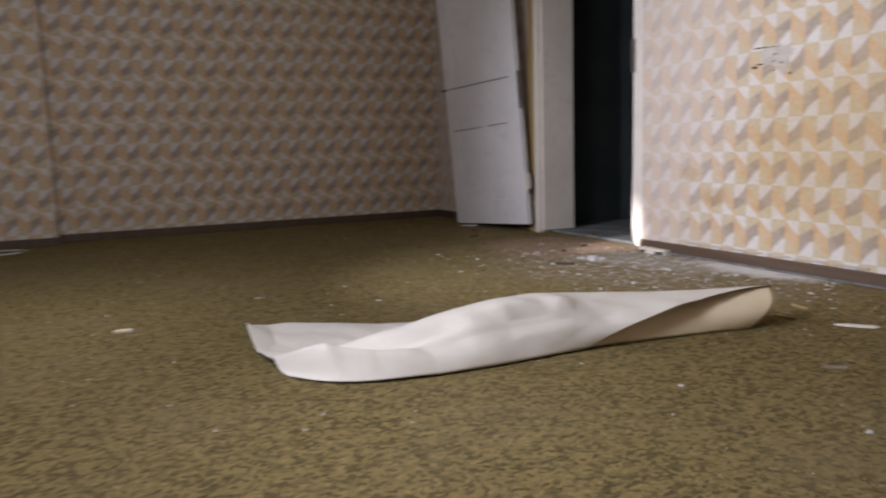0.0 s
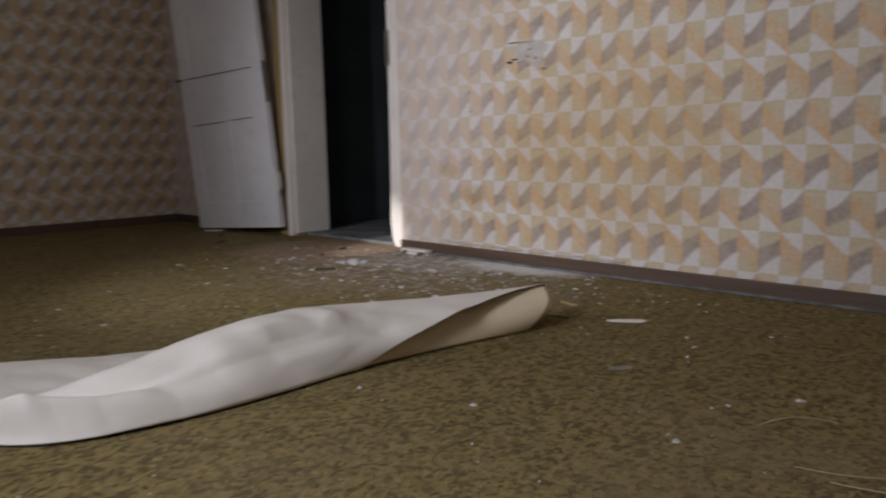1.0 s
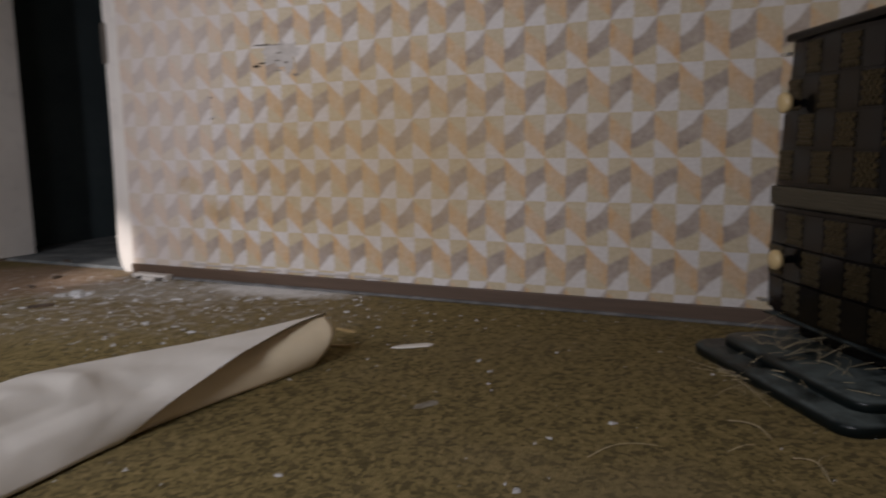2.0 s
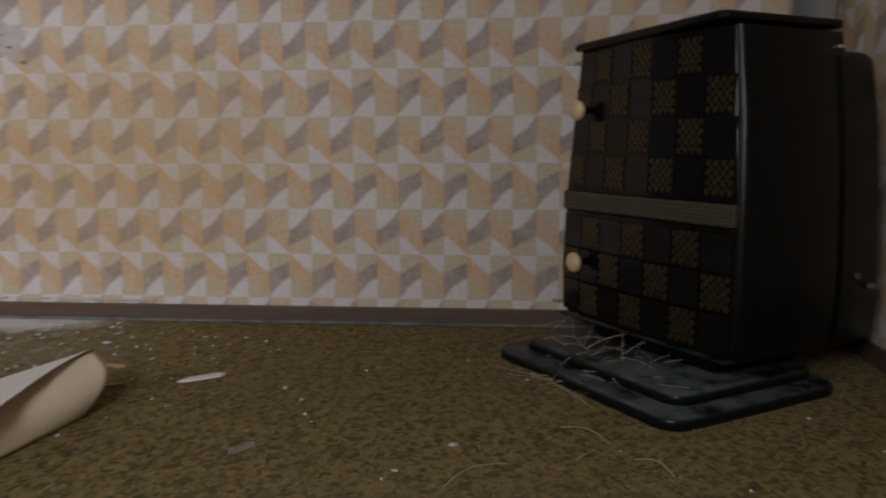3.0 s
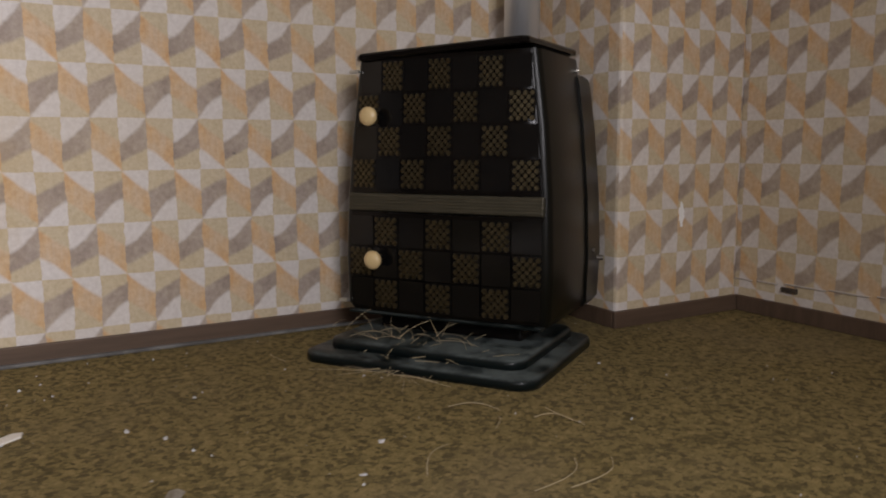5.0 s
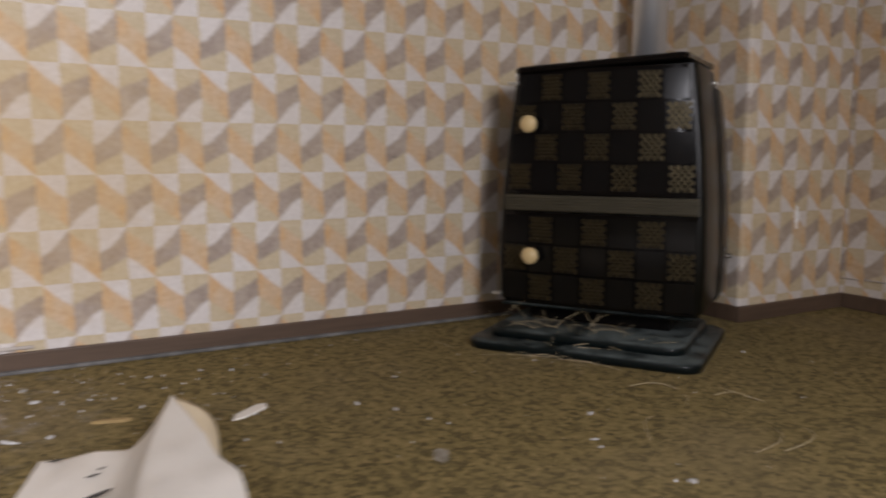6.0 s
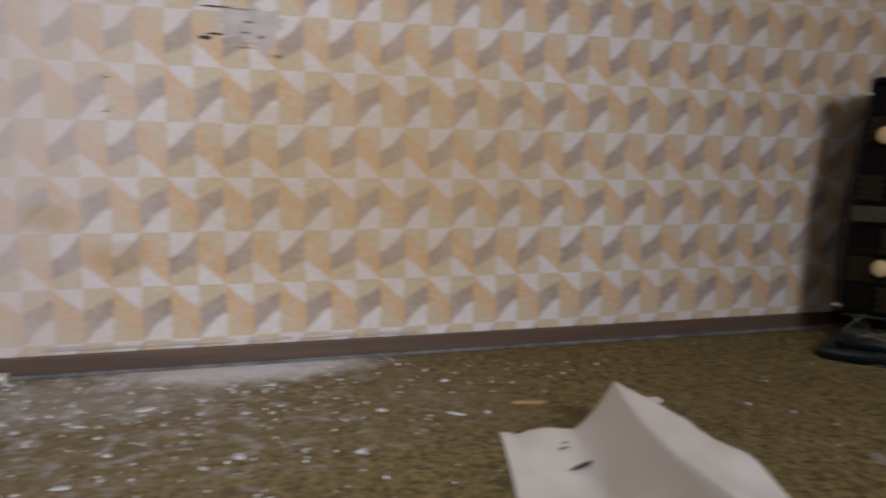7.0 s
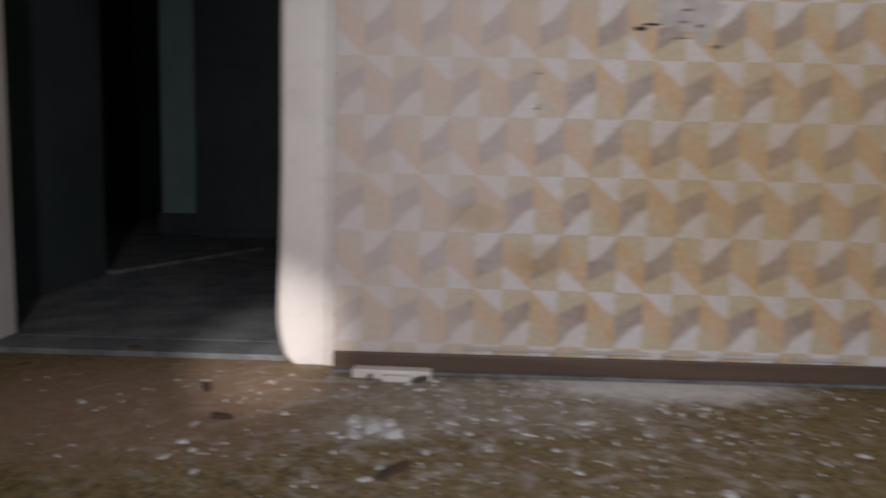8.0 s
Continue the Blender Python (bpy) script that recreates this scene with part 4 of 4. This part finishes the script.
def build_litter():
    strip("paper_scrap", 2.06, 1.612, -55, 0.118, 0.034, 0.003, SHEET_WHITE, "small pointed scrap of white paper on the carpet", "paper scrap")
    strip("wood_chip", 2.135, 1.875, -104, 0.078, 0.013, 0.006, RAW_WOOD, "small splinter of yellow wood on the carpet", "wood chip")
    strip("wood_chip", 1.98, 1.80, -70, 0.07, 0.012, 0.005, RAW_WOOD, "small splinter of brown wood beside the paper", "wood chip")
    strip("paper_scrap", 0.13, 2.735, -10, 0.06, 0.03, 0.006, SHEET_BEIGE, "small beige scrap on the carpet", "paper scrap")
    strip("paper_scrap", 2.46, 4.88, -45, 0.12, 0.05, 0.008, FLAKE, "pale scrap lying under the door leaf", "paper scrap")
    strip("plaster_scuff", 1.655, 1.37, -30, 0.07, 0.030, 0.001, SMEAR, "flat smear of plaster on the carpet", "plaster flake")
    for x, y, a, l in ((2.457, 3.534, 20, 0.06), (2.267, 3.437, 70, 0.05), (2.03, 3.07, -40, 0.09), (2.735, 3.815, 80, 0.05), (2.2, 4.3, 10, 0.06), (2.35, 4.6, 60, 0.05)):
        ob = strip("debris", x, y, a, l, 0.02, 0.008, DEBRIS, "dark brown bit of debris on the floor", "debris", "debris by the door")
        if x > WX + 0.07:
            ob.location.z = HALL_Z
    # iron hinge leaf with notches, lying by the baseboard
    plate = thing("hinge_plate", 2.595, 3.125, 0.0, 88, "pale painted hinge plate lying beside the baseboard", "hinge plate")
    part("plate", boxed(((-0.095, -0.02, 0.0), (0.095, 0.018, 0.022)), bevel=0.002), PAINT, plate)
    part("tab", boxed(((-0.05, 0.018, 0.0), (0.02, 0.042, 0.014)), bevel=0.002), PAINT, plate)
    part("bolt", tube([(-0.085, 0.02, 0.008), (-0.06, 0.045, 0.008)], 0.007, 8), IRON, plate)
    part("bolt", tube([(0.05, 0.018, 0.008), (0.05, 0.04, 0.008)], 0.006, 8), IRON, plate)
    # thin loop of pale cable by the pier
    pts = [(-0.45 + 0.17 * math.cos(a), 5.33 + 0.11 * math.sin(a), 0.006) for a in [0.3 + 5.4 * k / 30 for k in range(31)]]
    tagged(part("cable_loop", tube(pts, 0.005, 6), FLAKE, smooth=True), "loop of thin pale cable lying on the carpet", "cable")


build_litter()


def build_straw():
    rng = random.Random(7)
    ux, uy = Vector((-0.819, -0.574, 0)), Vector((0.574, -0.819, 0))
    o = Vector((2.19, 0.565, 0))

    def stalk(a, b, z0, z1, bend, r=0.0007):
        pts = []
        side = Vector((-(b - a).y, (b - a).x, 0)) * bend
        for k in range(9):
            t = k / 8
            p = a.lerp(b, t) + side * math.sin(math.pi * t)
            pts.append((p.x, p.y, z0 + (z1 - z0) * t + 0.008 * math.sin(math.pi * t)))
        ob = tagged(part("straw", tube(pts, r, 5, 0.6), STRAW), "dry stalk of straw lying before the stove", "straw", "straw round the stove")
        return ob
    for k in range(44):
        u = rng.gauss(-0.06, 0.13)
        d = rng.uniform(-0.27, 0.0)
        a = o + ux * u + uy * d
        ang = rng.uniform(0, 6.28)
        b = a + Vector((math.cos(ang), math.sin(ang), 0)) * rng.uniform(0.05, 0.17)
        def level(p):
            v = (p - o).dot(uy)
            return 0.053 if v > -0.13 else (0.029 if v > -0.19 else 0.003)
        stalk(a, b, level(a), level(b), rng.uniform(-0.2, 0.2))
    for k in range(8):
        u = rng.gauss(-0.08, 0.08)
        a = o + ux * u + uy * rng.uniform(-0.10, -0.02)
        b = o + ux * (u + rng.uniform(-0.08, 0.08)) + uy * -0.018
        stalk(a, b, 0.053, rng.uniform(0.08, 0.115), rng.uniform(-0.1, 0.1))
    # long stalks along the front of the plate
    for k in range(9):
        a = o + ux * rng.uniform(-0.16, 0.02) + uy * rng.uniform(-0.25, -0.17)
        b = a + ux * rng.uniform(0.10, 0.22) + uy * rng.uniform(-0.05, 0.03)
        stalk(a, b, level(a), level(b), rng.uniform(-0.12, 0.12), 0.0010)
    stalk(Vector((1.80, 0.775, 0)), Vector((1.725, 0.692, 0)), 0.003, 0.003, 0.12, 0.0010)
    stalk(Vector((1.69, 0.72, 0)), Vector((1.64, 0.76, 0)), 0.003, 0.003, 0.1, 0.0010)
    stalk(Vector((1.69, 0.60, 0)), Vector((1.57, 0.594, 0)), 0.003, 0.003, -0.15, 0.0010)
    stalk(Vector((1.655, 0.655, 0)), Vector((1.60, 0.60, 0)), 0.003, 0.003, 0.12, 0.0010)
    stalk(Vector((1.45, 0.72, 0)), Vector((1.38, 0.86, 0)), 0.003, 0.003, 0.2, 0.0010)
    stalk(Vector((1.52, 0.98, 0)), Vector((1.62, 0.88, 0)), 0.003, 0.003, 0.1, 0.0010)
    stalk(Vector((1.36, 0.80, 0)), Vector((1.42, 0.66, 0)), 0.003, 0.003, -0.2, 0.0010)


build_straw()


# ---- damage on the walls ----
def blob(cy, cz, ry, rz, seed, out, axis="x", n=26):
    """A ragged flat patch lying a little proud of a wall."""
    rng = random.Random(seed)
    bm = bmesh.new()
    rim = []
    for k in range(n):
        a = 6.28319 * k / n
        r = 1 + rng.uniform(-0.28, 0.22)
        rim.append((cy + ry * r * math.cos(a), cz + rz * r * math.sin(a)))
    front = [bm.verts.new((-out, y, z)) for y, z in rim]
    back = [bm.verts.new((0.0, y, z)) for y, z in rim]
    bm.faces.new(front)
    for k in range(n):
        bm.faces.new((front[k], front[(k + 1) % n], back[(k + 1) % n], back[k]))
    return bm


def build_damage():
    patch = thing("wall_damage", WX, 0.012, 0.014, 0, "torn patch of wallpaper showing pale plaster", "wall damage")
    part("bare_plaster", blob(2.44, 0.87, 0.085, 0.045, 3, 0.0015), TORN, patch)
    part("bare_plaster", blob(2.40, 0.825, 0.024, 0.032, 5, 0.0022), TORN, patch)
    for cy, cz, ry, rz, s, dark in ((2.548, 0.828, 0.016, 0.005, 1, 1), (2.522, 0.838, 0.020, 0.0028, 2, 1), (2.41, 0.836, 0.009, 0.004, 6, 0), (2.45, 0.845, 0.014, 0.0025, 7, 0),
                                    (2.44, 0.872, 0.014, 0.003, 8, 0), (2.37, 0.79, 0.012, 0.004, 9, 0), (2.52, 0.905, 0.035, 0.0022, 10, 1), (2.46, 0.902, 0.03, 0.0015, 12, 0), (2.45, 0.808, 0.02, 0.0015, 13, 0)):
        part("torn_edge", blob(cy, cz, ry, rz, s, 0.0032), CRACK if dark else TEAR, patch, "dark lifted tear")
    for cy, cz, s in ((2.795, 0.653, 4), (2.79, 0.735, 5)):
        tagged(part("wall_nick", blob(0, 0, 0.007, 0.002, s, 0.002), TEAR), "small grey nick in the wallpaper", "nick", "nicks in the wallpaper").matrix_world = pose(WX, cy, cz)
    tagged(part("wall_nick", blob(0, 0, 0.010, 0.005, 8, 0.002), TORN), "small pale nick in the wallpaper", "nick", "nicks in the wallpaper").matrix_world = pose(WX, 2.785, 0.66)
    tagged(part("wall_nick", blob(0, 0, 0.005, 0.003, 15, 0.002), TEAR), "small brown nick in the wallpaper", "nick", "nicks in the wallpaper").matrix_world = pose(WX, 0.985, 0.535)
    tagged(part("plaster_patch", blob(0, 0, 0.013, 0.036, 21, 0.002), GLOSS), "small glossy white patch on the papered chimney breast", "plaster patch").matrix_world = pose(BREAST_X, -0.297, 0.335)
    # loose lower border of the paper
    lip = thing("paper_lip", 0, 0, 0, 0, "torn loose lower edge of the wallpaper above the baseboard", "torn edge")
    rng = random.Random(2)
    y = 2.0
    while y < 2.95:
        l = rng.uniform(0.05, 0.16)
        part("tear", boxed(((WX - rng.uniform(0.004, 0.008), y, 0.060 + rng.uniform(-0.002, 0.004)), (WX - 0.0005, y + l, 0.066 + rng.uniform(0, 0.006))), bevel=0.002), TORN, lip)
        y += l + rng.uniform(-0.01, 0.05)
    south = thing("paper_lip", 0, SY, 0, 0, "torn loose strip of wallpaper above the south baseboard", "torn edge")
    x = 1.3
    while x < 2.1:
        l = rng.uniform(0.06, 0.14)
        part("tear", boxed(((x, 0.0005, 0.10 + (2.23 - x) * 0.03), (x + l, 0.006, 0.104 + (2.23 - x) * 0.03)), bevel=0.001), TORN, south)
        x += l + rng.uniform(0.0, 0.03)
    part("tear", boxed(((1.93, 0.0005, 0.088), (1.985, 0.012, 0.104)), bevel=0.003), CRACK, south)


build_damage()

marks = thing("soot_marks", 1.75, 1.94, 0.0, 0, "black smudges on the white sheet", "smudge")
for mx, my, ml, mw, ma in ((0.0, 0.0, 0.062, 0.014, -62), (0.085, -0.005, 0.026, 0.007, -70), (0.11, -0.02, 0.016, 0.006, -60), (0.185, 0.045, 0.03, 0.010, -80)):
    bm = bmesh.new()
    ring = [bm.verts.new((ml / 2 * math.cos(a) * (1 + 0.2 * math.sin(3 * a)), mw / 2 * math.sin(a), 0.0)) for a in [6.283 * k / 12 for k in range(12)]]
    bm.faces.new(ring)
    ob = part("smudge", bm, INK, marks)
    ob.matrix_local = pose(mx, my, 0.014, 0, 0, ma)
